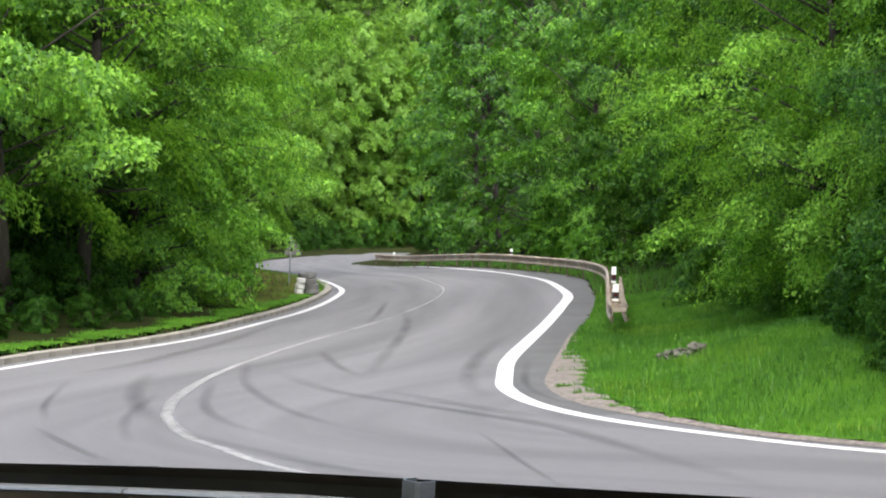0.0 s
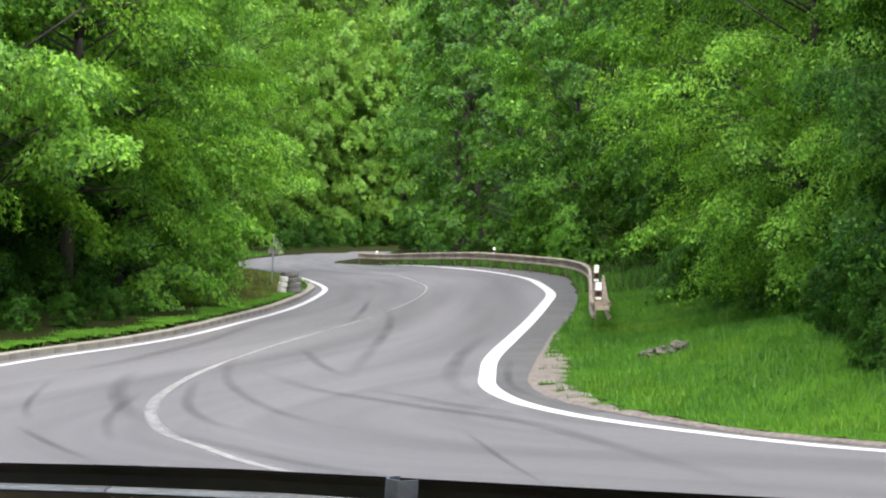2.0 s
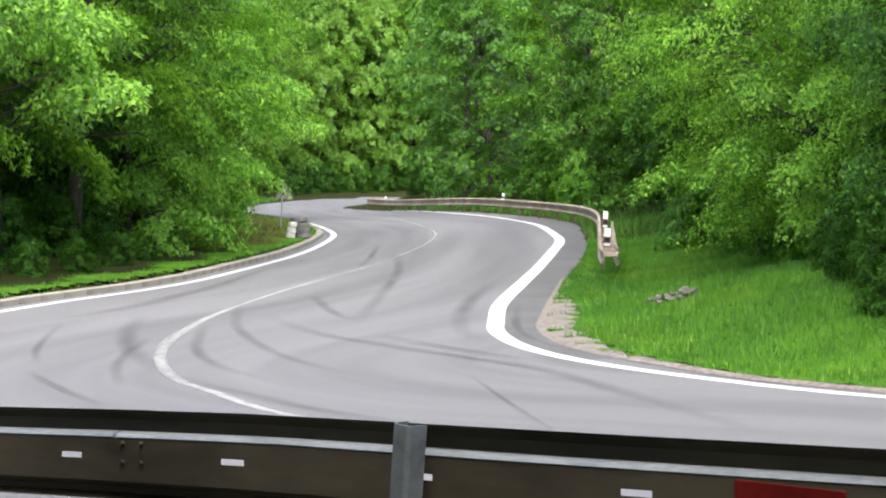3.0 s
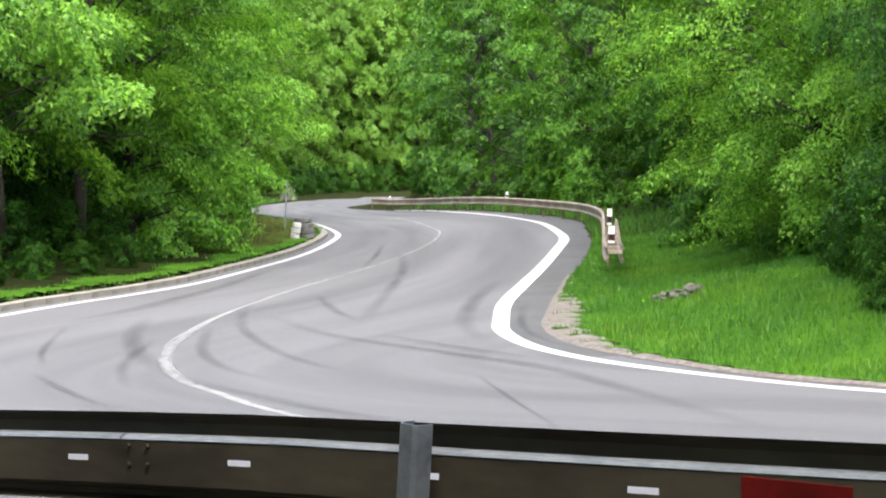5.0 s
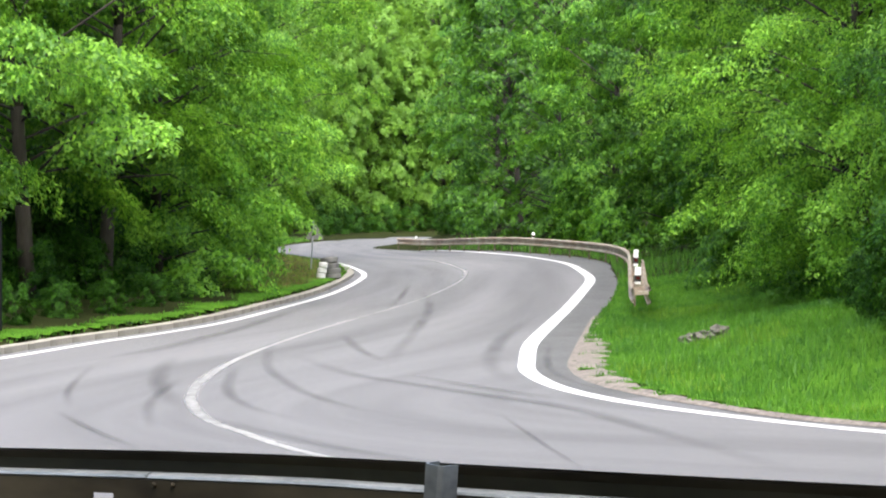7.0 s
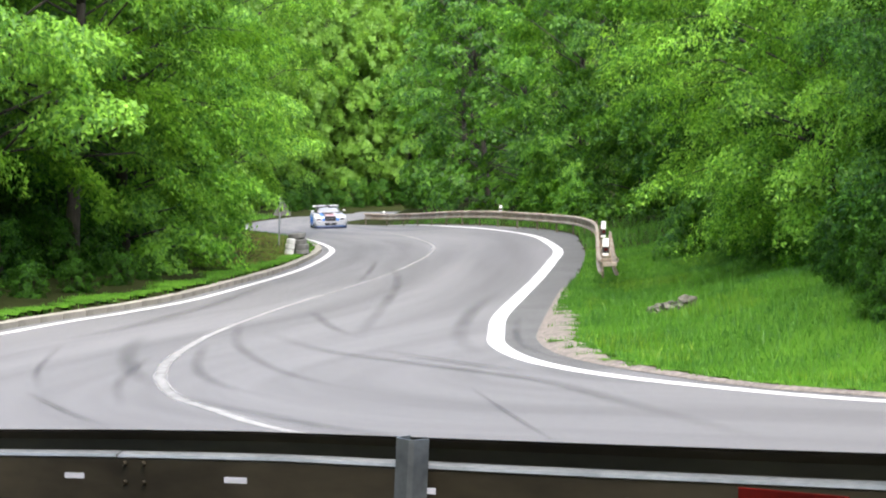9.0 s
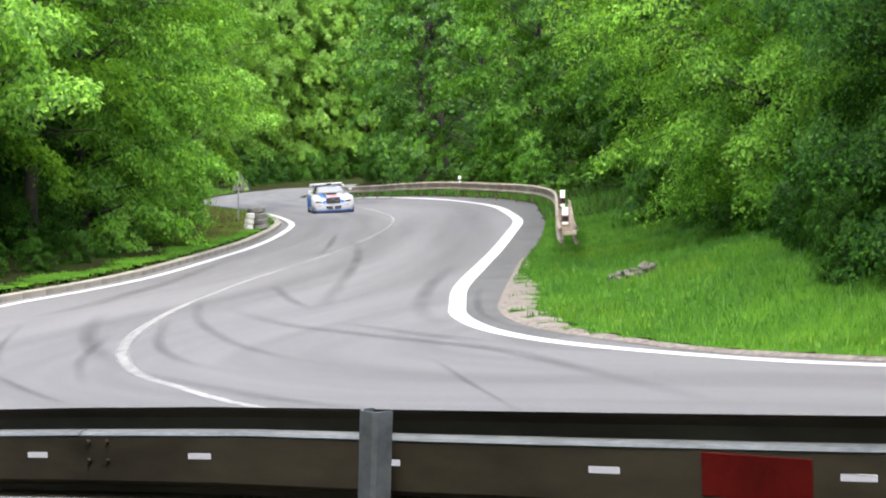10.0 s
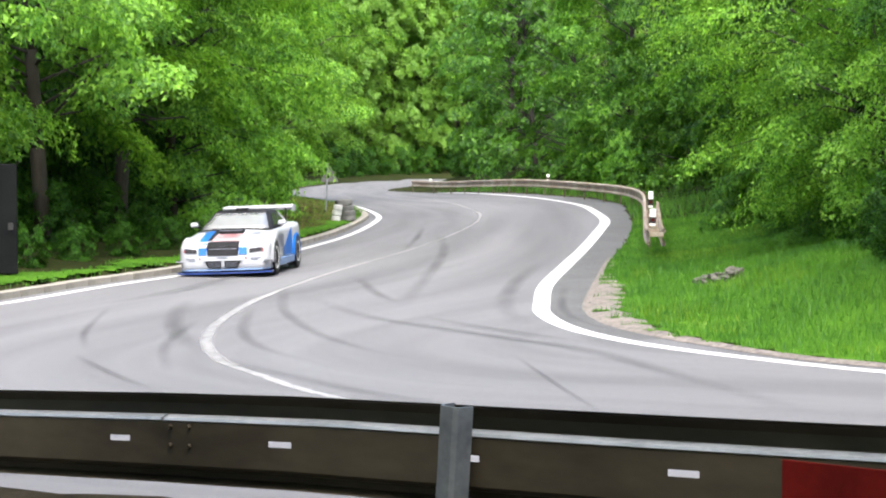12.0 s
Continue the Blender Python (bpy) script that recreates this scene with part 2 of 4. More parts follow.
def land_z(x, y):
    x, y = np.atleast_1d(np.asarray(x, float)), np.atleast_1d(np.asarray(y, float))
    ins, dl, dr = inside_road(x, y), off(x, y, EDGE_L), off(x, y, EDGE_R)
    base = road_z(x, y)
    near = 1 - smooth01((y - 20) / 8)
    left = (1 - near) * (0.13 * smooth01((dl + 0.1) / 0.5) + 0.5 * smooth01((dl - 0.5) / 9)) + near * (0.89 * smooth01((dl - 0.3) / 2.2) + 0.03 * np.clip(x + 1.3, -6, 6) * smooth01(dl / 3))
    right = 0.02 + 0.85 * smooth01((dr - 0.7) / 5.2)
    d = np.minimum(dl, dr)
    hills = smooth01(d / 40) * (43 * smooth01((y - 200) / 160) + 0.22 * np.clip(np.abs(x) - 28, 0, 120))
    wave = 0.10 * np.sin(x * 0.9 + 1.3 * np.sin(y * 0.37)) * np.cos(y * 0.53) * smooth01(d / 4)
    return np.where(ins, base - 0.06, base + np.where(dl < dr, left, right) + hills + wave)


def z_at(x, y):
    return float(land_z(x, y)[0])


def stretch_axis(lo, hi, step, far, n):
    mid = np.arange(lo, hi + step / 2, step)
    g = np.geomspace(step * 2, far, n)
    return np.concatenate([(lo - g)[::-1], mid, hi + g])


def ground():
    xs, ys = stretch_axis(-22, 22, 0.5, 2500, 16), stretch_axis(-6, 140, 0.6, 2800, 22)
    X, Y = np.meshgrid(xs, ys)
    Z = land_z(X.ravel(), Y.ravel())
    v = np.stack([X.ravel(), Y.ravel(), Z], 1)
    w = len(xs)
    i = (np.arange(len(ys) - 1)[:, None] * w + np.arange(w - 1)).ravel()
    f = np.stack([i, i + 1, i + w + 1, i + w], 1)
    return tagged(new("ground", arrays_mesh("ground", v, f, SOIL, True)), "green grassy soil under the roadside and the woods", "ground", kind="structure")


def ribbon(name, line, half, mat, lift):
    """A strip along a plan line, lying on the carriageway."""
    p = np.array(line)
    t = np.gradient(p, axis=0)
    t /= np.linalg.norm(t, axis=1)[:, None]
    nrm = np.stack([-t[:, 1], t[:, 0]], 1)
    w = np.full(len(p), half) if np.isscalar(half) else np.interp(np.linspace(0, 1, len(p)), np.linspace(0, 1, len(half)), half)
    a, b = p + nrm * w[:, None], p - nrm * w[:, None]
    v = np.vstack([a, b])
    v = np.column_stack([v, road_z(v[:, 0], v[:, 1]) + lift])
    n = len(p)
    i = np.arange(n - 1)
    f = np.stack([i, i + n, i + n + 1, i + 1], 1)
    me = arrays_mesh(name, v, f, mat, True)
    run = np.concatenate([[0], np.cumsum(np.linalg.norm(np.diff(p, axis=0), axis=1))])
    uv = np.column_stack([np.tile(run / run[-1], 2), np.repeat([1.0, -1.0], n)])
    me.uv_layers.new(name="lay").data.foreach_set("uv", uv[f.ravel()].ravel())
    return new(name, me)


def road():
    n, m = 420, 14
    k = np.linspace(0, 1, n)

    # walk both edges station by station so that the cross lines stay square to the road
    L = np.vstack([curve_station(ROAD_LEFT, u) for u in k])
    R = np.vstack([curve_station(ROAD_RIGHT, u) for u in k])
    u = np.linspace(0, 1, m)[None, :, None]
    P = (L[:, None] * (1 - u) + R[:, None] * u).reshape(-1, 2)
    v = np.column_stack([P, road_z(P[:, 0], P[:, 1])])
    i = (np.arange(n - 1)[:, None] * m + np.arange(m - 1)).ravel()
    f = np.stack([i, i + m, i + m + 1, i + 1], 1)
    me = arrays_mesh("road", v, f, ASPHALT, True)
    along = np.concatenate([[0], np.cumsum(np.linalg.norm(np.diff((L + R) / 2, axis=0), axis=1))])
    width = np.linalg.norm(L - R, axis=1)
    uv = np.stack([np.repeat(along, m), (width[:, None] * np.linspace(0, 1, m)[None]).ravel()], 1)
    me.uv_layers.new(name="lay").data.foreach_set("uv", uv[f.ravel()].ravel())
    return tagged(new("road", me), "grey asphalt mountain road with dark skid marks", "road", kind="structure")


def curve_station(points, u):
    p = np.array(points, float)
    q = np.vstack([2 * p[0] - p[1], p, 2 * p[-1] - p[-2]])
    s = min(u * (len(p) - 1), len(p) - 1 - 1e-6)
    i = int(s) + 1
    w = s - int(s)
    a, b, c, d = q[i - 1], q[i], q[i + 1], q[i + 2]
    return 0.5 * (2 * b + (c - a) * w + (2 * a - 5 * b + 4 * c - d) * w**2 + (3 * b - a - 3 * c + d) * w**3)


ground()
road()
for nm, pts, half, mat, lb in (("edge_line_left", LINE_LEFT, [0.10, 0.10, 0.10, 0.105, 0.11, 0.115, 0.12, 0.17, 0.2, 0.2], PAINT, "white painted edge line along the kerb"),
                               ("edge_line_right", LINE_RIGHT, [0.17, 0.15, 0.14, 0.14, 0.155, 0.16, 0.16, 0.16, 0.14, 0.12], PAINT, "broad white painted edge line on the inside of the bend"),
                               ("centre_line", LINE_MIDDLE, [0.12, 0.12, 0.115, 0.11, 0.10, 0.09, 0.09, 0.11, 0.10, 0.085], WORN, "worn white centre line on the asphalt")):
    tagged(ribbon(nm, curve_through(pts, 0.5), half, mat, 0.006), lb, "road marking", kind="structure")


# ---- skid marks, gravel, shoulder ----
def skid(points, half, lift):
    return tagged(ribbon("skid_mark", curve_through(points, 0.4), half, RUBBER, lift), "dark rubber skid mark on the asphalt", "skid mark", "skid marks on the road", "structure")


SKIDS = [([(-0.21, 60.8), (0.02, 55.5), (-0.03, 48.6), (-0.29, 41.8), (-0.56, 35.9), (-0.65, 32.7)], 0.17), ([(-0.65, 68), (-0.81, 58), (-1.05, 50.8)], 0.13),
         ([(-2.98, 37.5), (-2.66, 32.7), (-2.22, 29.9), (-1.69, 27.6), (-1.06, 25.8), (-0.2, 24.0)], 0.13), ([(-4.4, 34.5), (-4.32, 32.3), (-4.08, 29.9), (-3.69, 27.6), (-3.27, 26.0), (-2.93, 24.8)], 0.19),
         ([(-3.0, 24.9), (-2.2, 23.3), (-1.53, 22.2), (-0.86, 21.1), (0.4, 19.6)], 0.17), ([(-3.75, 30), (-3.72, 26.8), (-3.53, 24.9), (-3.2, 23)], 0.10),
         ([(-2.4, 35), (-1.28, 31.0), (-0.2, 29.0), (0.9, 27.2), (1.87, 25.5), (2.61, 23.0), (3.12, 21.1), (3.7, 19)], 0.20), ([(0.9, 24.8), (1.23, 21.9), (1.6, 19)], 0.05),
         ([(-1.75, 40.5), (-1.22, 35.9), (-0.7, 33.2)], 0.14), ([(-5.5, 32.5), (-5.1, 28.1), (-4.6, 25.4)], 0.08), ([(-4.7, 25), (-3.8, 22.7), (-3.0, 20.9)], 0.08),
         ([(-3.15, 32.5), (-2.85, 28.1), (-2.31, 25.6), (-1.5, 23.8)], 0.12), ([(2.2, 45), (1.5, 39.5), (1.1, 34.5), (1.05, 31.5), (1.3, 29)], 0.20), ([(2.35, 38), (2.02, 33.5), (1.98, 31.0), (2.25, 29.0), (2.8, 27.4)], 0.10),
         ([(-3.3, 52), (-3.9, 44), (-4.7, 38), (-5.6, 33)], 0.22), ([(-0.3, 30.5), (0.6, 28.8), (1.8, 26.6)], 0.15)]
for k, (pts, half) in enumerate(SKIDS):
    skid(pts, half, 0.010 + 0.0012 * k)


def shoulder():
    """Older, darker asphalt outside the broad edge line."""
    p = curve_through(LINE_RIGHT, 0.6)
    p = p[(p[:, 1] > 26.5) & (p[:, 1] < 92)]
    e = np.array([EDGE_R[np.argmin(((EDGE_R - q) ** 2).sum(1))] for q in p])
    kernel = np.ones(5) / 5
    e = np.stack([np.convolve(np.pad(e[:, k], 2, mode="edge"), kernel, mode="valid") for k in (0, 1)], 1)
    v = np.vstack([p + (e - p) * 0.1, e])
    v = np.column_stack([v, road_z(v[:, 0], v[:, 1]) + 0.0035])
    n = len(p)
    i = np.arange(n - 1)
    f = np.stack([i, i + n, i + n + 1, i + 1], 1)
    return tagged(new("shoulder", arrays_mesh("shoulder", v, f, SHOULDER, True)), "darker old asphalt shoulder outside the edge line", "shoulder", kind="structure")


shoulder()


def gravel_strip():
    """A ragged gravel margin outside the asphalt, from the bend's inside to the rail's end."""
    e = EDGE_R[(EDGE_R[:, 1] > 21) & (EDGE_R[:, 1] < 47) & (EDGE_R[:, 0] < 8)]
    t = np.gradient(e, axis=0)
    t /= np.linalg.norm(t, axis=1)[:, None]
    n = len(e)
    k = np.arange(n)
    wide = (0.60 + 0.10 * np.sin(k * 1.7) + 0.08 * np.sin(k * 0.6)) * np.clip(np.minimum(k, n - 1 - k) / 6, 0.1, 1) * np.clip((e[:, 1] - 25) / 5, 0.15, 1)
    out = e + np.stack([-t[:, 1], t[:, 0]], 1) * (wide[:, None])
    rib = np.stack([e - np.stack([-t[:, 1], t[:, 0]], 1) * 0.12, (e + out) / 2, out], 1).reshape(-1, 2)
    v = np.column_stack([rib, road_z(rib[:, 0], rib[:, 1]) + np.tile([0.008, 0.05, 0.035], n)])
    f = [(3 * i + j, 3 * i + j + 1, 3 * i + j + 4, 3 * i + j + 3) for i in range(n - 1) for j in range(2)]
    return tagged(new("gravel_strip", arrays_mesh("gravel_strip", v, f, GRAVEL, True)), "pale gravel margin between the asphalt and the grass", "gravel", kind="structure")


gravel_strip()


def turf(name, x0, x1, y0, y1, step, keep, mat, label, category):
    """A close-lying sheet on the ground where keep(distance to the near edge, distance to the other) holds."""
    xs, ys = np.arange(x0, x1, step), np.arange(y0, y1, step)
    X, Y = np.meshgrid(xs, ys)
    x, y = X.ravel(), Y.ravel()
    ok = ~inside_road(x, y) & keep(x, y, off(x, y, EDGE_L), off(x, y, EDGE_R))
    w = len(xs)
    i = (np.arange(len(ys) - 1)[:, None] * w + np.arange(w - 1)).ravel()
    f = np.stack([i, i + 1, i + w + 1, i + w], 1)
    f = f[ok[f].all(1)]
    me = arrays_mesh(name, np.stack([x, y, land_z(x, y) + 0.03], 1), f, mat, True)
    return tagged(new(name, me), label, category, kind="structure")


turf("earth_verge", -14, 13, -6, 14, 0.35, lambda x, y, l, r: (l > 0.25) & (l < r), EARTH, "bare earth behind the near barrier, coloured dark for shade", "earth")
turf("meadow_turf", 2, 14, 17, 62, 0.07, lambda x, y, l, r: (r > 0.14 + 0.42 * np.clip((y - 26) / 4, 0, 1) * np.clip((41 - y) / 4, 0, 1) + 0.03 * np.sin(y * 2.1 + x)) & (r < l) & (r < 2.9 + 0.15 * np.sin(y * 2.3 + np.sin(x * 3)) + np.clip((y - 24) * 0.42, 0, 2.5)), TURF, "short green turf of the roadside meadow", "grass")
turf("kerb_turf", -16, -2, 27, 75, 0.12, lambda x, y, l, r: (l > 0.2) & (l < r) & (l < 1.1 + 0.3 * np.sin(y * 0.9 + x) + 0.12 * np.sin(y * 5.3)), TURF, "short green turf behind the kerb", "grass")


# ---- trees ----
def leaves_mesh(name, centres, ups, outs, length, width, mat, rng, folded=True):
    """One folded leaf at each centre, its face towards ups and its tip towards outs."""
    n = len(centres)
    out = outs / (np.linalg.norm(outs, axis=1)[:, None] + 1e-9)
    side = np.cross(out, ups)
    side /= np.linalg.norm(side, axis=1)[:, None] + 1e-9
    up = np.cross(side, out)
    s = rng.uniform(0.7, 1.3, (n, 1))
    a, b = centres - out * length * 0.5 * s, centres + out * length * 0.5 * s - up * length * 0.12
    c, d = centres + side * width * 0.5 * s + up * width * 0.12, centres - side * width * 0.5 * s + up * width * 0.12
    if folded:
        v = np.stack([a, d, b, c], 1).reshape(-1, 3)
        i = np.arange(n) * 4
        f = np.stack([np.stack([i, i + 1, i + 2], 1), np.stack([i, i + 2, i + 3], 1)], 1).reshape(-1, 3)
    else:
        v = np.stack([a + (d - centres) * 0.9, b, a + (c - centres) * 0.9], 1).reshape(-1, 3)
        f = np.arange(n * 3).reshape(-1, 3)
    me = bpy.data.meshes.new(name)
    me.vertices.add(len(v)), me.loops.add(f.size), me.polygons.add(len(f))
    me.vertices.foreach_set("co", v.ravel())
    me.loops.foreach_set("vertex_index", f.ravel().astype(np.int32))
    me.polygons.foreach_set("loop_start", np.arange(0, f.size, 3, dtype=np.int32))
    me.materials.append(mat)
    me.update(calc_edges=True)
    return me


def tree(seed, height, spread, low, limbs, twigs, per_twig, length, width, mat, foot=0.14, folded=False, loose=1.0):
    """A forest-edge tree: tapered trunk, limbs, and layered drooping sprays of leaves down to low."""
    rng = np.random.default_rng(seed)
    top = new("tree")
    bm = bmesh.new()
    bend = rng.uniform(-0.3, 0.3, 2)
    trunk_at = lambda z: Vector((bend[0] * (z / height) ** 2 * 2, bend[1] * (z / height) ** 2 * 2, z))
    for i in range(7):
        z0, z1 = height * 0.95 * i / 7, height * 0.95 * (i + 1) / 7
        rod(bm, trunk_at(z0 - (0.4 if i == 0 else 0.02)), trunk_at(z1), 0.0125 * height * (1 - i / 7.6), 0.0125 * height * (1 - (i + 1) / 7.6), 8)
    C, U, O = [], [], []
    for k in range(limbs):
        h = low + (height - low) * (k + rng.uniform(0, 1)) / limbs
        rel = (h - low) / (height - low)
        reach = spread * (0.25 + 0.75 * math.sin(math.pi * (foot + rel * (0.92 - foot)))) * rng.uniform(0.65, 1.18)
        ang = k * 2.39996 + rng.uniform(-0.5, 0.5)
        flat = np.array([math.cos(ang), math.sin(ang), 0])
        rise = rng.uniform(0.05, 0.45) + 0.5 * rel
        base = np.array(trunk_at(max(0.3, h - reach * 0.35)))
        pt = lambda u: base + flat * reach * u + np.array([0, 0, reach * (rise * u - (0.38 + 0.25 * (1 - rel)) * u * u) + 0.35 * reach * u])
        prev = base
        for j in ((0.35, 0.7, 1.0) if folded else (0.5, 1.0)):
            q = pt(j)
            rod(bm, prev, q, 0.036 * (1.05 - j + 0.35) * height / 12, 0.036 * (1.05 - j) * height / 12 + 0.004, 5 if folded else 3)
            prev = q
        side = np.cross(flat, [0, 0, 1])
        sprays = max(2, round(twigs / 3))
        for m in range(sprays):
            u = (0.3 + 0.7 * (m + rng.uniform(0.2, 1.0)) / sprays) ** 0.75
            origin = pt(min(u, 1.0)) + np.array([0, 0, rng.normal(0, 0.05)])
            fan = rng.uniform(-1.15, 1.15) * (1.25 - 0.6 * u)
            way = flat * math.cos(fan) + side * math.sin(fan) + np.array([0, 0, rng.uniform(-0.75, -0.05)])
            way /= np.linalg.norm(way)
            across = np.cross(way, [0, 0, 1]) + np.array([0, 0, rng.uniform(-0.28, 0.28)])
            across /= np.linalg.norm(across)
            upright = np.cross(across, way)
            size = rng.uniform(0.6, 1.2) * (0.55 + 0.16 * spread) * (1.2 - 0.45 * u)
            count = round(twigs / sprays * per_twig)
            along = rng.uniform(0.0, 1, count) ** 0.8
            wide = size * 0.62 * np.sin(math.pi * np.clip(0.12 + 0.86 * along, 0, 1)) ** 0.8
            shift = rng.uniform(-1, 1, count)
            ragged = 1 - 0.18 * np.sin(shift * 9 + k) ** 2
            c = (origin + way * (size * along * ragged)[:, None] + across * (wide * shift)[:, None]
                 + upright * rng.normal(0, 0.07 * loose, count)[:, None] - np.array([0, 0, 1]) * (0.34 * size * along**2 + 0.13 * size * shift**2)[:, None])
            C.append(c)
            O.append(way * 0.5 + across * (shift * 0.9)[:, None] + rng.normal(0, 0.45, (count, 3)) - np.array([0, 0, 0.45]))
            U.append(upright + flat * 0.75 + rng.normal(0, 0.32, (count, 3)))
    part("trunk", bm, BARK, top, "grey-brown trunk with limbs", True)
    crown = new("crown", leaves_mesh("crown", np.vstack(C), np.vstack(U), np.vstack(O), length, width, mat, rng, folded))
    crown.parent = top
    tagged(crown, "layered sprays of fresh green leaves")
    return top


def plant(kinds, places, label, group, rng):
    for k, (x, y, s) in enumerate(places):
        src = kinds[k % len(kinds)]
        m = pose(x, y, z_at(x, y) - 0.05, rng.uniform(-3, 3), rng.uniform(-3, 3), rng.uniform(0, 360))
        if "used" not in src:
            src["used"] = 1
            ob = src
            ob.matrix_world = m
        else:
            ob = copy_thing(src, m)
        f = s * rng.uniform(0.94, 1.08)
        ob.scale = (f, f, f * rng.uniform(0.95, 1.1))
        tagged(ob, label, "tree", group)


RNG = np.random.default_rng(5)
near_kinds = [tree(11, 13, 4.2, 1.5, 82, 36, 28, 0.092, 0.066, LEAF_SUNLIT, 0.14), tree(12, 14, 4.2, 1.5, 84, 36, 28, 0.092, 0.066, LEAF_SUNLIT, 0.14)]
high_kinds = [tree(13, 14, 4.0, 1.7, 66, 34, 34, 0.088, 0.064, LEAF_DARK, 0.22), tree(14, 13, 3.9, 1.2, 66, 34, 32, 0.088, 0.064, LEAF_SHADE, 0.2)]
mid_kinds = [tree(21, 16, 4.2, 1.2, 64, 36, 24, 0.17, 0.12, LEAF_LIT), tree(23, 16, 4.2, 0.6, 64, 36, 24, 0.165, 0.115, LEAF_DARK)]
left_kinds = [tree(25, 16, 4.4, 1.0, 78, 36, 24, 0.14, 0.10, LEAF_LIT, 0.18), tree(26, 17, 4.5, 1.2, 78, 36, 24, 0.14, 0.10, LEAF_LIT, 0.18)]
over_kinds = [tree(27, 16, 4.6, 3.5, 76, 36, 24, 0.13, 0.095, LEAF_SUNLIT, 0.34)]
lofty_kinds = [tree(29, 16, 4.5, 4.2, 70, 36, 24, 0.13, 0.095, LEAF_SUNLIT, 0.3)]
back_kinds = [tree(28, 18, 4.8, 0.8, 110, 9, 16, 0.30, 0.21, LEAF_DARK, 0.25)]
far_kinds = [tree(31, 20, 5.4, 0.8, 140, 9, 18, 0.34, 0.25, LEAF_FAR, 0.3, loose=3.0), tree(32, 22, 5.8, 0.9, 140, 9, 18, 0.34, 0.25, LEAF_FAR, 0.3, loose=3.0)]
plant(high_kinds, [(11.8, 20.0, 0.95), (9.0, 28.4, 0.85), (11.2, 24.0, 0.95), (10.2, 26.0, 0.75), (9.9, 31.8, 0.9)], "tall leafy hornbeam with a bare lower trunk", "trees beside the meadow", RNG)
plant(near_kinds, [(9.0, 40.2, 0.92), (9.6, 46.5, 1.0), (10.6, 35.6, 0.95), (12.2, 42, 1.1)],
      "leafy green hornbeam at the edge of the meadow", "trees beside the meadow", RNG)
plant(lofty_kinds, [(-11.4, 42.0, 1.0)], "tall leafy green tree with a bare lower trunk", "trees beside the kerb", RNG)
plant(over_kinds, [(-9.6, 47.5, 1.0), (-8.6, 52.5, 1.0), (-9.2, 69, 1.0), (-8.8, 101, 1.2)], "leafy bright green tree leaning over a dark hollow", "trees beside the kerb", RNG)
plant(left_kinds, [(-8.0, 58.5, 0.95), (-8.5, 65, 1.0), (-9.4, 73.5, 1.05), (-10.6, 82, 1.1), (-13, 92, 1.15)], "leafy bright green tree overhanging the kerb", "trees beside the kerb", RNG)
plant(mid_kinds[:1], [(-13.2, 102, 1.0)], "leafy bright green tree overhanging the kerb", "trees beside the kerb", RNG)
# Dark-toned trees; the outermost, unseen, are added to block light from the side.
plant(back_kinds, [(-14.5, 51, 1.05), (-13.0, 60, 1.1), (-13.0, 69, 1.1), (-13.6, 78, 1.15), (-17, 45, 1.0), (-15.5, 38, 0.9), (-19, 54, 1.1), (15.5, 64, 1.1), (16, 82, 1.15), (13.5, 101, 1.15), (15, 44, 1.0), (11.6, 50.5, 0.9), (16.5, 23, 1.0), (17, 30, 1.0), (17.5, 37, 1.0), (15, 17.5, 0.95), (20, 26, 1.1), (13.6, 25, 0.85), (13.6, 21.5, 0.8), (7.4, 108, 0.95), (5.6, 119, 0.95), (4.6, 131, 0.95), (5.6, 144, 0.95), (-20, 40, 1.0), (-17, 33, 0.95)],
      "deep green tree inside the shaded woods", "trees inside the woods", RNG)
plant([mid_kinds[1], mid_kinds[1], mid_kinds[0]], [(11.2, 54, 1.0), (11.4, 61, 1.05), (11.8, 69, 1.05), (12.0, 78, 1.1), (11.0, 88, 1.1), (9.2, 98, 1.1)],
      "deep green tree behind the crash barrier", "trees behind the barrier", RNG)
far = []
for r, y in enumerate((208, 232)):
    for x in np.arange(-20 - r, 8 + r, 7.0):
        far.append((x + RNG.uniform(-2, 2), y + RNG.uniform(-3, 3) + (14 if x > -6 else 0), 1.05 + 0.05 * r))
far += [(-17, 262, 1.35), (-10, 266, 1.35), (-3, 270, 1.35)]
far += [(-16, 117, 0.75), (-17, 129, 0.8), (-18.5, 143, 0.9), (-17, 158, 0.95), (-15.5, 172, 0.95), (-13.5, 186, 0.95), (9.5, 156, 0.8), (13, 166, 0.85)]
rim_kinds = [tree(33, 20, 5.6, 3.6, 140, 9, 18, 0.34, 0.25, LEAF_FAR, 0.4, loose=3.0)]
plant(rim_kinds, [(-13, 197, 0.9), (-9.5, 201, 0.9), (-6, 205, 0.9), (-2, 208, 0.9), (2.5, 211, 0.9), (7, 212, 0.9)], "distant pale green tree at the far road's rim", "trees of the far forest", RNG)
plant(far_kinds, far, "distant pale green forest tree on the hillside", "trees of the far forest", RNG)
# Unseen trees added around the viewpoint to keep light off the barrier's back.
shade = tree(41, 12, 4.4, 4.4, 50, 16, 16, 0.34, 0.24, LEAF_DEEP)
plant([shade], [(-7.5, 0.5, 1.0), (-3.2, -2.6, 1.05), (1.6, -3.2, 1.0), (5.6, -4.8, 1.0), (9.0, -8.5, 1.0), (-11.5, 5.0, 1.0), (-7, -6, 1.2), (-1, -8, 1.2), (4, -11, 1.2)],
      "unseen tree added behind the lookout to shade the barrier", "trees behind the lookout", RNG)


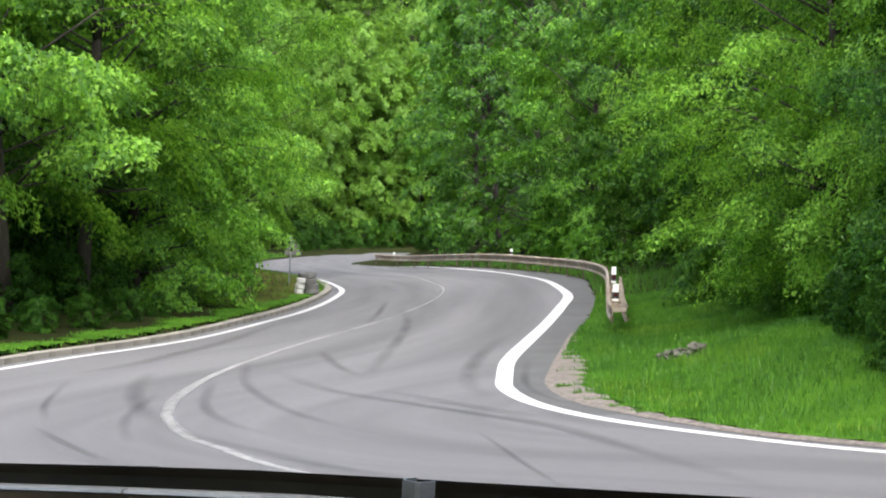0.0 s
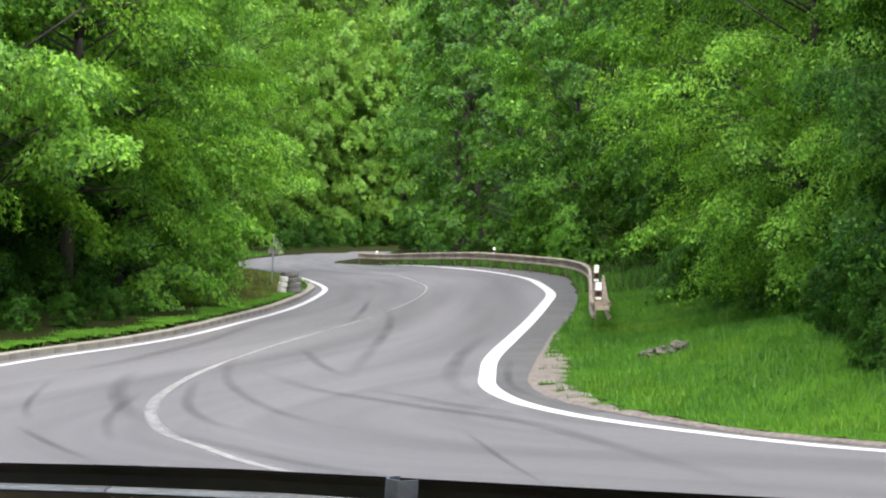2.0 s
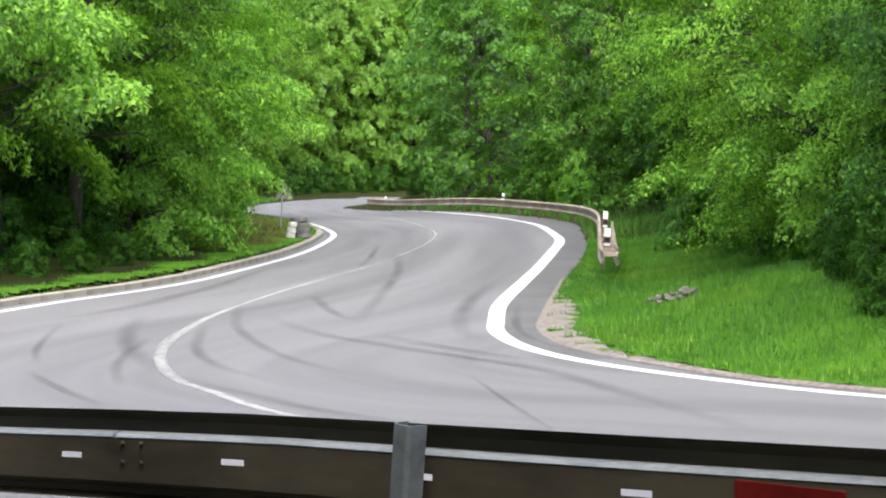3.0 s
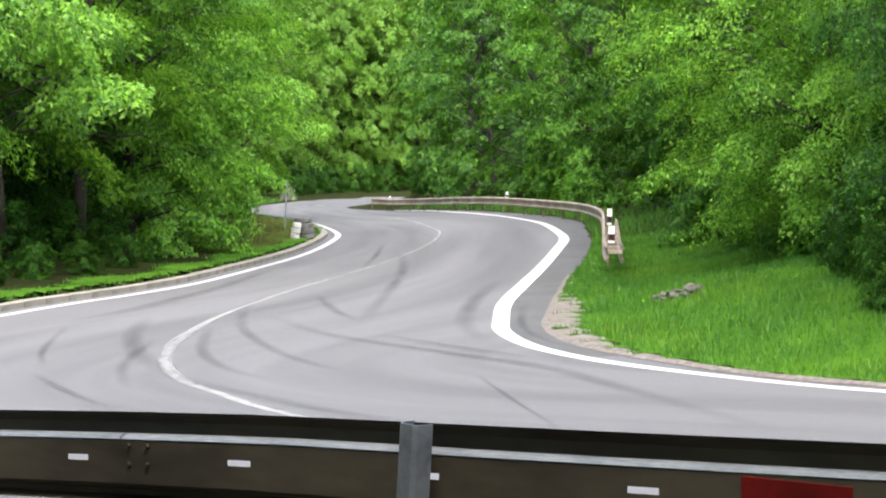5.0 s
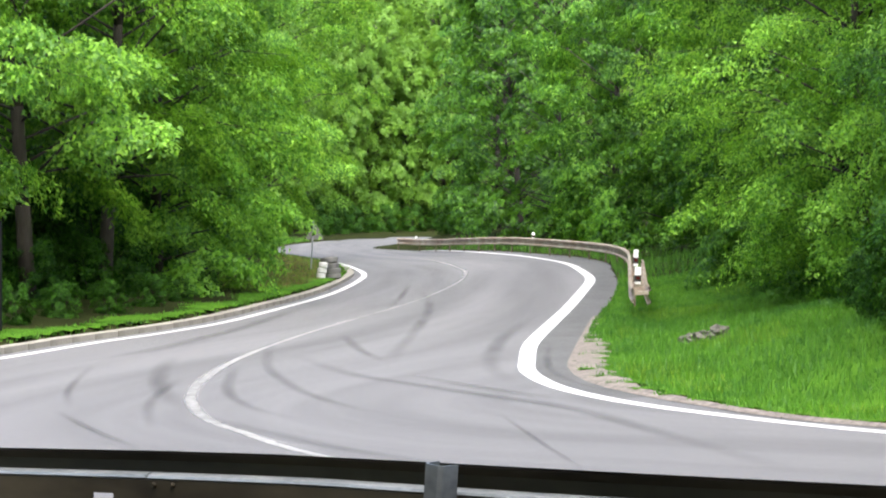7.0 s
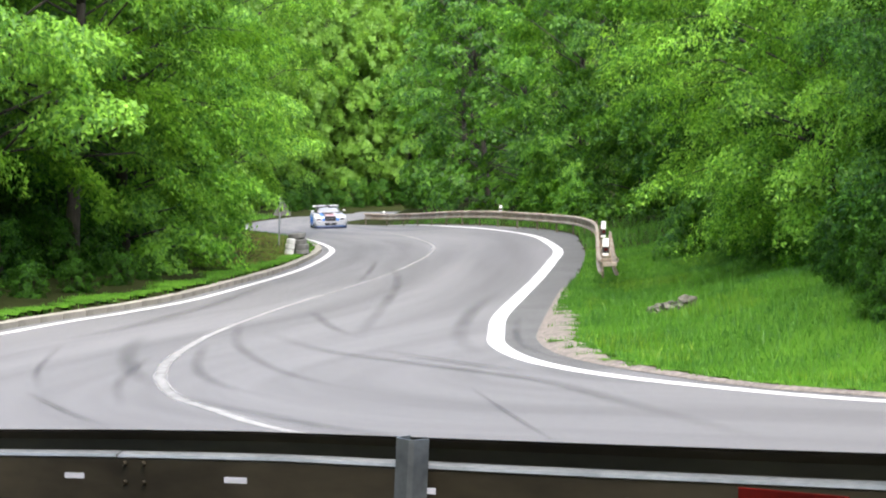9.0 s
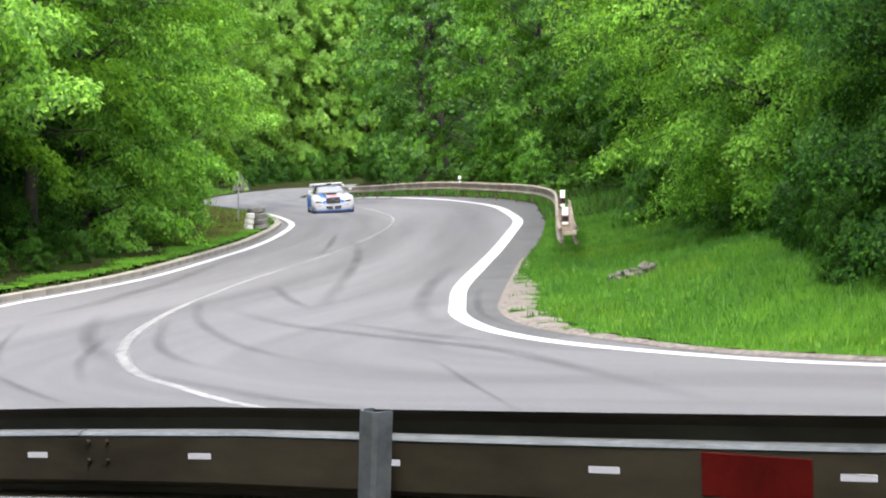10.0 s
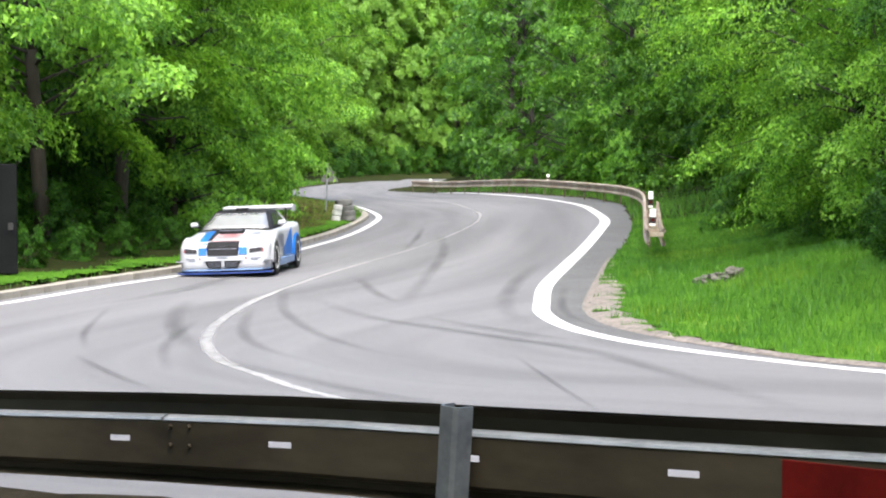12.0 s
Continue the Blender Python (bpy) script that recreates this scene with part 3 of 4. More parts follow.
def shrub(seed, height, mat, length, width):
    """A low bush: stems from the ground and leaf sprays all over."""
    top = tree(seed, height, height * 0.55, 0.12, 30, 12, 13, length, width, mat)
    top.name = "shrub"
    return top


bushes = [shrub(51, 2.6, LEAF_DEEP, 0.2, 0.13), shrub(52, 2.2, LEAF_LIT, 0.2, 0.13)]
spots = [(8.6 - 0.07 * k * 3, 88 + k * 4.2, 0.75) for k in range(10)] + [(-15, 110 + 8 * k, 1.2) for k in range(9)] + [(10.2, 48, 0.8), (10.4, 54, 0.9), (11, 63, 1.0)]
plant(bushes, spots, "dense green undergrowth shrub at the forest edge", "shrubs of the undergrowth", RNG)
low_bushes = [shrub(53, 2.3, LEAF_DEEP, 0.11, 0.08), shrub(54, 2.6, LEAF_DARK, 0.11, 0.08)]
plant(low_bushes, [(7.4, 27.8, 0.22), (8.4, 26.2, 0.2), (9.6, 25.0, 0.2), (7.2, 29.2, 0.25), (7.6, 32.0, 0.28), (7.9, 35.2, 0.35), (8.4, 39.5, 0.6), (8.6, 43.5, 0.65), (8.7, 48, 0.7), (8.9, 54, 0.8), (8.9, 30.8, 0.6), (9.6, 34.5, 0.9), (10, 40, 0.9)],
      "dense green undergrowth shrub at the forest edge", "shrubs of the undergrowth", RNG)
# Dark-coloured shrubs stand in for the shade in hollows under the trees.
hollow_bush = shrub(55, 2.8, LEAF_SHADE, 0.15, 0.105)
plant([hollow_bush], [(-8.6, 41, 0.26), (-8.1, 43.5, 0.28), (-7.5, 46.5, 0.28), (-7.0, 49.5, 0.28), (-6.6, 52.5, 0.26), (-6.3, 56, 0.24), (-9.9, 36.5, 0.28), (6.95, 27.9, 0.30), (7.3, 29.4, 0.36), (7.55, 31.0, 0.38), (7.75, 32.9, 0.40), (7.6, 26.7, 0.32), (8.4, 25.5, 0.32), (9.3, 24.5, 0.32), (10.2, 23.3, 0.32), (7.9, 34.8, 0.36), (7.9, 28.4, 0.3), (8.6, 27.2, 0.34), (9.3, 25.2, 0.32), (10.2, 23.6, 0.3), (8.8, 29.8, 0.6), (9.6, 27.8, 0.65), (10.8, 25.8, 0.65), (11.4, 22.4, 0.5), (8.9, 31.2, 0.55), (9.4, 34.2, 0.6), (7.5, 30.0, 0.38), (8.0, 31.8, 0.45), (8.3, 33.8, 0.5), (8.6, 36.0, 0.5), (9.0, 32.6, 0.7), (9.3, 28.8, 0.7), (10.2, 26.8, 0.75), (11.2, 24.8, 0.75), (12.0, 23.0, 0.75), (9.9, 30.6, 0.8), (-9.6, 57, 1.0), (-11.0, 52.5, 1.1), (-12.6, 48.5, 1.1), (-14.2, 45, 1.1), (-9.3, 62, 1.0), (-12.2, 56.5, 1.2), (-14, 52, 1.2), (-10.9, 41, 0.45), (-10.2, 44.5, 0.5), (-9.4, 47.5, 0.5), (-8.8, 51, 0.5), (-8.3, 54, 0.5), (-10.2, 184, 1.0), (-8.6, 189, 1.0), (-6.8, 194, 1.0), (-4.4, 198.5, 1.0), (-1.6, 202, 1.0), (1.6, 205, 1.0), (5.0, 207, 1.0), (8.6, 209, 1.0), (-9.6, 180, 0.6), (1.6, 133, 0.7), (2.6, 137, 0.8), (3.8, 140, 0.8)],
      "shrub coloured dark as shade, filling hollows under the forest trees", "shrubs of the undergrowth", RNG)
for ob in list(scene.objects):
    if ob.name.startswith("shrub") or (ob.parent is None and ob.get("group") == "shrubs of the undergrowth"):
        ob.name = "shrub"
        tagged(ob, category="shrub")


# ---- grass ----
def blades(name, xs, ys, tall, wide, mat, label, seed):
    rng = np.random.default_rng(seed)
    n = len(xs)
    z = land_z(xs, ys) - 0.03
    ang, h = rng.uniform(0, 6.283, n), tall * rng.uniform(0.45, 1.25, n)
    lean = rng.uniform(0.1, 0.55, n) * h
    la = rng.uniform(0, 6.283, n)
    w = wide * rng.uniform(0.6, 1.4, n)
    a = np.stack([xs - np.cos(ang) * w, ys - np.sin(ang) * w, z], 1)
    b = np.stack([xs + np.cos(ang) * w, ys + np.sin(ang) * w, z], 1)
    t = np.stack([xs + np.cos(la) * lean, ys + np.sin(la) * lean, z + h], 1)
    v = np.stack([a, b, t], 1).reshape(-1, 3)
    f = np.arange(n * 3).reshape(-1, 3)
    return tagged(new(name, arrays_mesh(name, v.tolist(), f, mat)), label, "grass", kind="stuff")


def scatter(n, x0, x1, y0, y1, keep, seed):
    rng = np.random.default_rng(seed)
    x, y = rng.uniform(x0, x1, n), y0 + (y1 - y0) * rng.uniform(0, 1, n) ** 1.25
    d_l, d_r, ins = off(x, y, EDGE_L), off(x, y, EDGE_R), inside_road(x, y)
    clump = np.sin(x * 2.1 + np.sin(y * 1.3) * 2) * np.sin(y * 1.7 + np.sin(x * 0.9)) * 0.5 + 0.5
    ok = ~ins & keep(x, y, d_l, d_r) & (rng.uniform(0, 1, n) < 0.35 + 0.65 * clump)
    return x[ok], y[ok]


gx, gy = scatter(330000, 2.2, 13, 18, 60, lambda x, y, l, r: (r < l) & (r > 0.2 + 0.42 * np.clip((y - 26) / 4, 0, 1) * np.clip((41 - y) / 4, 0, 1) + 0.06 * np.sin(y * 1.9 + np.sin(x * 3)) * np.sin(x * 5.3 + y * 0.7)) & (r < 3.0 + 0.3 * np.sin(y * 1.1 + np.sin(x * 2)) + np.clip((y - 24) * 0.42, 0, 2.5)), 61)
blades("meadow_grass", gx, gy, 0.14, 0.012, GRASS, "lush bright green roadside meadow grass", 62)
gx, gy = scatter(16000, 3.2, 12, 20, 40, lambda x, y, l, r: (r < l) & (r > 1.0) & (r < 3.6), 63)
blades("tall_grass", gx, gy, 0.30, 0.009, GRASS, "taller seeding grass stems in the meadow", 64)
gx, gy = scatter(90000, -15, -2.5, 26, 115, lambda x, y, l, r: (l < r) & (l > 0.15) & (l < 1.3 + 0.35 * np.sin(y * 0.9 + x)), 65)
blades("verge_grass", gx, gy, 0.10, 0.016, GRASS, "green grass on the verge behind the kerb", 66)
gx, gy = scatter(16000, -8, -3, 60, 112, lambda x, y, l, r: (l < r) & (l > 0.7) & (l < 3.5), 67)
blades("dry_grass", gx, gy, 0.15, 0.013, GRASS_DRY, "reddish brown dry grass on the verge", 68)
gx, gy = scatter(14000, -8, -3, 58, 112, lambda x, y, l, r: (l < r) & (l > 0.9) & (l < 3.8), 79)
blades("weedy_grass", gx, gy, 0.13, 0.014, GRASS_YELLOW, "rough green grass among the dry stems on the verge", 80)
gx, gy = scatter(30000, -4, 14, 60, 125, lambda x, y, l, r: (r < l) & (r > 0.2) & (r < 3.5), 69)
blades("rail_grass", gx, gy, 0.42, 0.016, GRASS, "green grass at the foot of the crash barrier", 70)
gx, gy = scatter(9000, -16, -8, 112, 158, lambda x, y, l, r: (l < r) & (l > 0.2) & (l < 6), 71)
blades("bank_grass", gx, gy, 0.4, 0.03, GRASS, "yellowish green grass on the far bank", 72)
gx, gy = scatter(60000, 3, 12, 20, 52, lambda x, y, l, r: (r < l) & (r > 0.7) & (r < 3.6) & (np.sin(x * 1.3 + 0.4) * np.sin(y * 0.55 + x * 0.3) > 0.25), 75)
blades("yellow_grass", gx, gy, 0.17, 0.012, GRASS_YELLOW, "yellowish green grass in patches of the meadow", 76)
gx, gy = scatter(60000, 2.2, 12, 19, 46, lambda x, y, l, r: (r < l) & (r > 0.22 + 0.3 * np.clip((y - 26) / 3, 0, 1)) & (r < 0.95), 77)
blades("edge_grass", gx, gy, 0.06, 0.012, GRASS_DRY, "short brownish grass along the gravel margin", 78)


# ---- crash barriers ----
def beam_profile(h, depth, low=0.0):
    """Section of a W-beam, depth and height; the ridges point to +, the web between them lies at 0."""
    zs = [low, 0.04 + low, 0.11, 0.18, 0.22, 0.26, 0.485, 0.548, 0.70, 0.735, 0.765, 0.88, 0.96, 1.0]
    ds = [0.2, 0.75, 1.0, 0.95, 0.12, 0.0, 0.0, 0.0, 0.0, 0.1, 0.95, 1.0, 0.75, 0.2]
    return [(d * depth, z * h) for z, d in zip(zs, ds)]


def beam(p0s, z0s, h, depth, side, thick=0.006, slots=(), low=0.0):
    """A W-beam along plan points; z0s: its lower edge; side: +1 or -1, where its ridges point; slots: the stretches that are cut through the web."""
    p = np.array(p0s, float)
    t = np.gradient(p, axis=0)
    t /= np.linalg.norm(t, axis=1)[:, None]
    nr = np.stack([-t[:, 1], t[:, 0]], 1) * side
    prof = beam_profile(h, depth, low)
    ring = prof + [(d - thick, z) for d, z in reversed(prof)]
    bm = bmesh.new()
    rows = [[bm.verts.new((*(p[i] + nr[i] * d), z0s[i] + z)) for d, z in ring] for i in range(len(p))]
    k = len(ring)
    for i, (a, b) in enumerate(zip(rows, rows[1:])):
        for j in range(k):
            if not (i in slots and j in (6, k - 8)):
                bm.faces.new((a[j], a[(j + 1) % k], b[(j + 1) % k], b[j]))
    bm.faces.new(rows[0]), bm.faces.new(rows[-1][::-1])
    bmesh.ops.recalc_face_normals(bm, faces=bm.faces)
    return bm


NEAR_A, NEAR_WAY = Vector((-1.345, 8.16)), Vector((0.788, -0.615))
def near_at(s):
    return NEAR_A + NEAR_WAY * s
def near_top(s):
    return float(np.interp(s, [-8, -0.78, 0.41, 1.19, 1.63, 1.81, 2.23, 3.42, 9], [1.12, 1.528, 1.603, 1.645, 1.660, 1.665, 1.680, 1.727, 1.97]))


def near_barrier():
    rail = new("crash_barrier")
    L, h = 3.61, 0.39
    for i in range(-2, 3):
        s0 = 0.28 + L * i
        cuts = [s0 + L * (k + 0.702) / 4 for k in range(4)]
        ss = [s0] + [c + d for c in cuts for d in (-0.062, 0.062)] + [s0 + L + 0.16]
        pts = [near_at(s) - Vector((-NEAR_WAY.y, NEAR_WAY.x)) * 0.007 * (1 - (s - s0) / L) for s in ss]
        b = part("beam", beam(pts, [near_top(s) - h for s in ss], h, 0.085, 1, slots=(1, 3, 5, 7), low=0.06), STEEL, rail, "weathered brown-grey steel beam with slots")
        # Strip of paler steel: skylight on the upward ledge painted as colour.
        bm = bmesh.new()
        nv = Vector((-NEAR_WAY.y, NEAR_WAY.x))
        ring = [(-0.010, 0.722), (-0.004, 0.750), (0.030, 0.775), (0.034, 0.755)]
        ends = []
        for s in np.linspace(s0, s0 + L - 0.02, 9):
            q = near_at(s) - nv * 0.007 * (1 - (s - s0) / L)
            ends.append([bm.verts.new((*(q + nv * d), near_top(s) - h + h * z)) for d, z in ring])
        for a, c in zip(ends, ends[1:]):
            for j in range(4):
                bm.faces.new((a[j], a[(j + 1) % 4], c[(j + 1) % 4], c[j]))
        bm.faces.new(ends[0]), bm.faces.new(ends[-1][::-1])
        bmesh.ops.recalc_face_normals(bm, faces=bm.faces)
        part("upper_fold", bm, STEEL_POST, b, "galvanised steel fold in a paler tone for the sky's light")
        for ds in (0.04, 0.145):
            for dz in (0.345, 0.54):
                s = s0 + ds
                q = near_at(s)
                bm = bmesh.new()
                nrm = Vector((-NEAR_WAY.y, NEAR_WAY.x, 0))
                c = Vector((q.x, q.y, near_top(s) - h * dz)) + nrm * -0.006
                rod(bm, c, c - nrm * 0.022, 0.013, 0.009, 8)
                part("bolt", bm, STEEL, b, "dull steel bolt head")
    for s in (-5.42, -1.81, 1.80, 5.41):
        q = near_at(s)
        nrm = Vector((-NEAR_WAY.y, NEAR_WAY.x))
        way = math.degrees(math.atan2(NEAR_WAY.y, NEAR_WAY.x))
        c = q - nrm * 0.075
        z0, z1 = z_at(c.x, c.y) - 0.3, near_top(s) + 0.01
        bm = bmesh.new()
        plan = [(-0.050, 0.045), (-0.052, -0.012), (-0.040, -0.034), (0.018, -0.038), (0.034, -0.026), (0.050, 0.040)]
        inner = [(x * 0.86, y + 0.008) for x, y in reversed(plan)]
        rows = [[bm.verts.new((x, y, z)) for x, y in plan + inner] for z in (0.0, z1 - z0)]
        k = len(rows[0])
        for e in range(k):
            bm.faces.new((rows[0][e], rows[0][(e + 1) % k], rows[1][(e + 1) % k], rows[1][e]))
        bm.faces.new(rows[0][::-1]), bm.faces.new(rows[1])
        bmesh.ops.recalc_face_normals(bm, faces=bm.faces)
        lean = 4.0 if s == 1.80 else 1.0
        bmesh.ops.transform(bm, matrix=pose(c.x - 0.02, c.y, z0, 0, 0, way) @ pose(0, 0, 0, 0, lean, 0) @ pose(-0.030 * lean / 4, 0, 0), verts=bm.verts)
        part("post", bm, POST_STEEL, rail, "grey galvanised post with folded flanges")
    s = 3.28
    q = near_at(s)
    way = math.degrees(math.atan2(NEAR_WAY.y, NEAR_WAY.x))
    nrm = Vector((-NEAR_WAY.y, NEAR_WAY.x))
    c = q - nrm * 0.014
    part("reflector_band", boxed((0.385, 0.006, 0.142), (c.x, c.y, near_top(s) - h * 0.505), pose(0, 0, 0, 0, 0, way), 0.003), RED, rail, "dark red painted band")
    tagged(rail, "weathered grey steel crash barrier in front of the road", "crash barrier")


FAR_RAIL = [(-2.0, 127.5), (0.3, 120), (3.6, 102), (5.9, 88.5), (6.9, 80), (7.0, 73), (6.5, 64), (5.7, 55.5), (5.0, 48.5), (4.75, 45.5)]


def far_barrier():
    rail = new("crash_barrier")
    line = curve_through(FAR_RAIL, 0.9)
    s = np.concatenate([[0], np.cumsum(np.linalg.norm(np.diff(line, axis=0), axis=1))])
    base = land_z(line[:, 0], line[:, 1])
    base = np.convolve(np.pad(base, 4, mode="edge"), np.ones(9) / 9, mode="valid")
    base = np.maximum(base, road_z(line[:, 0], line[:, 1]) + 0.02)
    n = int(s[-1] / 4)
    for i in range(n):
        u = np.linspace(s[-1] * i / n, s[-1] * (i + 1) / n, 6)
        pts = np.stack([np.interp(u, s, line[:, 0]), np.interp(u, s, line[:, 1])], 1)
        zs = np.interp(u, s, base) + 0.37
        part("beam", beam(pts, zs, 0.37, 0.085, -1, 0.012), RUSTY, rail, "pale beam streaked with rust")
        bm = bmesh.new()
        x, y = pts[0]
        t = pts[1] - pts[0]
        t /= np.linalg.norm(t)
        x, y = x - t[1] * 0.07, y + t[0] * 0.07
        b0 = np.interp(u[0], s, base)
        box(bm, (0.10, 0.06, 1.35), (x, y, b0 + 0.76 - 0.675), pose(0, 0, 0, 0, 0, math.degrees(math.atan2(t[1], t[0]))), 0.004)
        part("post", bm, RUST_POST, rail, "rust-stained post")
    u = np.linspace(s[-1] - 13, s[-1] - 0.15, 14)
    pts = np.stack([np.interp(u, s, line[:, 0]) + 0.30, np.interp(u, s, line[:, 1])], 1)
    part("rear_beam", beam(pts, np.interp(u, s, base) + 0.33, 0.42, 0.085, 1, 0.012), RUSTY, rail, "tan rust-streaked beam on the rear side")
    for k in range(6):
        a = pts[13 - 2 * k]
        part("spacer", boxed((0.34, 0.12, 0.10), (a[0] - 0.14, a[1], np.interp(u[13 - 2 * k], s, base) + 0.60), None, 0.01), RUSTY, rail, "rusty spacer between the beams")
    tagged(rail, "pale rust-streaked steel crash barrier along the far bend", "crash barrier")
    return line, s, base


near_barrier()
FR = far_barrier()


# ---- kerb stones ----
def kerb():
    top = tagged(new("kerb"), "weathered pale concrete kerb along the road", "kerb", kind="structure")
    line = curve_through(LINE_LEFT[:13], 0.25)
    s = np.concatenate([[0], np.cumsum(np.linalg.norm(np.diff(line, axis=0), axis=1))])
    bm = boxed((0.997, 0.26, 0.34), bevel=0.012)
    me = bpy.data.meshes.new("kerb_stone")
    bm.to_mesh(me), bm.free()
    me.materials.append(CONCRETE)
    for i in range(int(s[-1])):
        u = i + 0.5
        x, y = np.interp(u, s, line[:, 0]), np.interp(u, s, line[:, 1])
        x2, y2 = np.interp(u + 0.2, s, line[:, 0]), np.interp(u + 0.2, s, line[:, 1])
        t = Vector((x2 - x, y2 - y)).normalized()
        gap = 0.55
        ob = new("kerb_stone", me)
        ob.parent = top
        ob.matrix_world = pose(x - t.y * gap, y + t.x * gap, float(road_z(x, y)) - 0.05 + random.uniform(-0.005, 0.005), 0, 0, math.degrees(math.atan2(t.y, t.x)) + random.uniform(-0.6, 0.6))


kerb()


# ---- small roadside things ----
def delineator(x, y, z, tall, wide):
    d = new("delineator")
    part("body", boxed((wide, wide * 0.5, tall), (0, 0, tall / 2), None, wide * 0.12), WHITE, d, "white plastic body")
    part("band", boxed((wide * 1.08, wide * 0.56, tall * 0.38), (0, 0, tall * 0.34), None, wide * 0.06), BLACK, d, "black band")
    part("reflector", boxed((wide * 0.5, 0.02, tall * 0.14), (0, -wide * 0.29, tall * 0.36), None, 0.004), RED, d, "red reflector")
    d.matrix_world = pose(x, y, z, 0, 2, 8)
    tagged(d, "white marker post with a black band at the barrier", "marker post", "marker posts")
    return d


def tyre_mesh(r, w):
    """A tread-ribbed tyre lying flat, base at z 0."""
    bm = bmesh.new()
    prof = [(0.56, 0.06), (0.72, 0.0), (0.93, 0.05), (1.0, 0.2), (0.975, 0.3), (1.0, 0.4), (0.975, 0.5), (1.0, 0.6), (0.975, 0.7), (1.0, 0.8), (0.93, 0.95), (0.72, 1.0), (0.56, 0.94)]
    n = 24
    rows = [[bm.verts.new((r * a * math.cos(6.28319 * i / n), r * a * math.sin(6.28319 * i / n), w * b)) for a, b in prof] for i in range(n)]
    for i in range(n):
        a, b = rows[i], rows[(i + 1) % n]
        for j in range(len(prof)):
            k = (j + 1) % len(prof)
            bm.faces.new((a[j], b[j], b[k], a[k]))
    bmesh.ops.recalc_face_normals(bm, faces=bm.faces)
    return bm


def tyre_stack(x, y, count, mat, label, lean, r=0.31):
    z = max(z_at(x, y), float(road_z(x, y)))
    for k in range(count):
        t = mesh_ob("stacked_tyre", tyre_mesh(r * random.uniform(0.95, 1.05), 0.20), mat, None, True)
        t.matrix_world = pose(x + lean * k * 0.04 + random.uniform(-0.03, 0.03), y + random.uniform(-0.03, 0.03), z + 0.195 * k, random.uniform(-2, 2), random.uniform(-2, 2) + lean * 5, random.uniform(0, 90))
        tagged(t, label, "tyre", "tyres at the kerb")


tyre_stack(-3.40, 70.5, 4, TYRE, "worn grey tyre in a stack by the kerb", -1)
tyre_stack(-3.80, 70.1, 3, WORN_WHITE, "white-painted tyre stacked beside grey tyres", 1, 0.17)


def warning_sign(x, y):
    s = new("traffic_sign")
    bm = bmesh.new()
    rod(bm, (0, 0, -0.3), (0, 0, 1.98), 0.032, 0.032, 10)
    part("pole", bm, STEEL_POST, s, "thin grey steel pole")
    bm = bmesh.new()
    tri = [(-0.40, 0, 1.20), (0.40, 0, 1.20), (0, 0, 1.90)]
    a = [bm.verts.new(p) for p in tri]
    b = [bm.verts.new((p[0], 0.02, p[2])) for p in tri]
    bm.faces.new(a), bm.faces.new(b[::-1])
    for i in range(3):
        bm.faces.new((a[i], a[(i + 1) % 3], b[(i + 1) % 3], b[i]))
    bmesh.ops.bevel(bm, geom=[e for e in bm.edges if abs(e.verts[0].co.y - e.verts[1].co.y) > 0.01], offset=0.06, segments=3, affect="EDGES")
    bmesh.ops.translate(bm, verts=bm.verts, vec=(0.1, 0.045, 0))
    bmesh.ops.recalc_face_normals(bm, faces=bm.faces)
    part("sign_plate", bm, SIGN_BACK, s, "bare grey back of a triangular plate")
    s.matrix_world = pose(x, y, z_at(x, y), 0, 2.5, 6)
    tagged(s, "grey back of a triangular traffic sign on a thin pole", "traffic sign")


warning_sign(-4.8, 81.0)
rail_line, rail_s, rail_base = FR
for frac, tall, wide, lift in ((0.975, 0.42, 0.15, 0.70), (0.88, 0.46, 0.13, 0.72), (0.405, 0.28, 0.12, 0.72), (0.04, 0.28, 0.12, 0.62)):
    u = rail_s[-1] * frac
    x, y = np.interp(u, rail_s, rail_line[:, 0]), np.interp(u, rail_s, rail_line[:, 1])
    delineator(x + 0.12, y, np.interp(u, rail_s, rail_base) + lift, tall, wide)


def rock(x, y, sx, sy, sz, seed):
    bm = bmesh.new()
    bmesh.ops.create_icosphere(bm, subdivisions=3, radius=1)
    for v in bm.verts:
        n = noise.noise(v.co * 1.6 + Vector((seed, 0, 0))) * 0.5 + noise.noise(v.co * 4 + Vector((0, seed, 0))) * 0.2
        v.co = Vector((v.co.x * sx, v.co.y * sy, v.co.z * sz)) * (1 + n)
    ob = mesh_ob("rock", bm, ROCK, None)
    ob.matrix_world = pose(x, y, z_at(x, y) + 0.06 + sz * 0.3, 0, 0, seed * 40)
    tagged(ob, "rough grey rock lying in the meadow grass", "rock", "rocks in the meadow")


for args in ((4.82, 36.3, 0.20, 0.18, 0.10, 1), (5.06, 36.1, 0.22, 0.2, 0.13, 2), (5.30, 35.95, 0.17, 0.2, 0.15, 3), (5.2, 35.9, 0.15, 0.12, 0.07, 4)):
    rock(*args)


def notice_board(x, y):
    b = new("notice_board")
    part("panel", boxed((1.5, 0.06, 2.15), (0, 0, 1.12), None, 0.025), BOARD, b, "dark grey rounded panel")
    for dx in (-0.55, 0.55):
        part("leg", boxed((0.07, 0.05, 0.9), (dx, 0.06, 0.1), None, 0.01), BOARD, b)
    part("marking", boxed((0.10, 0.01, 0.14), (0.62, -0.036, 0.98), None, 0.02), BLACK, b, "black illegible marking")
    b.matrix_world = pose(x, y, z_at(x, y), 0, 0, 6)
    tagged(b, "dark grey rounded board standing on the grass verge", "board")


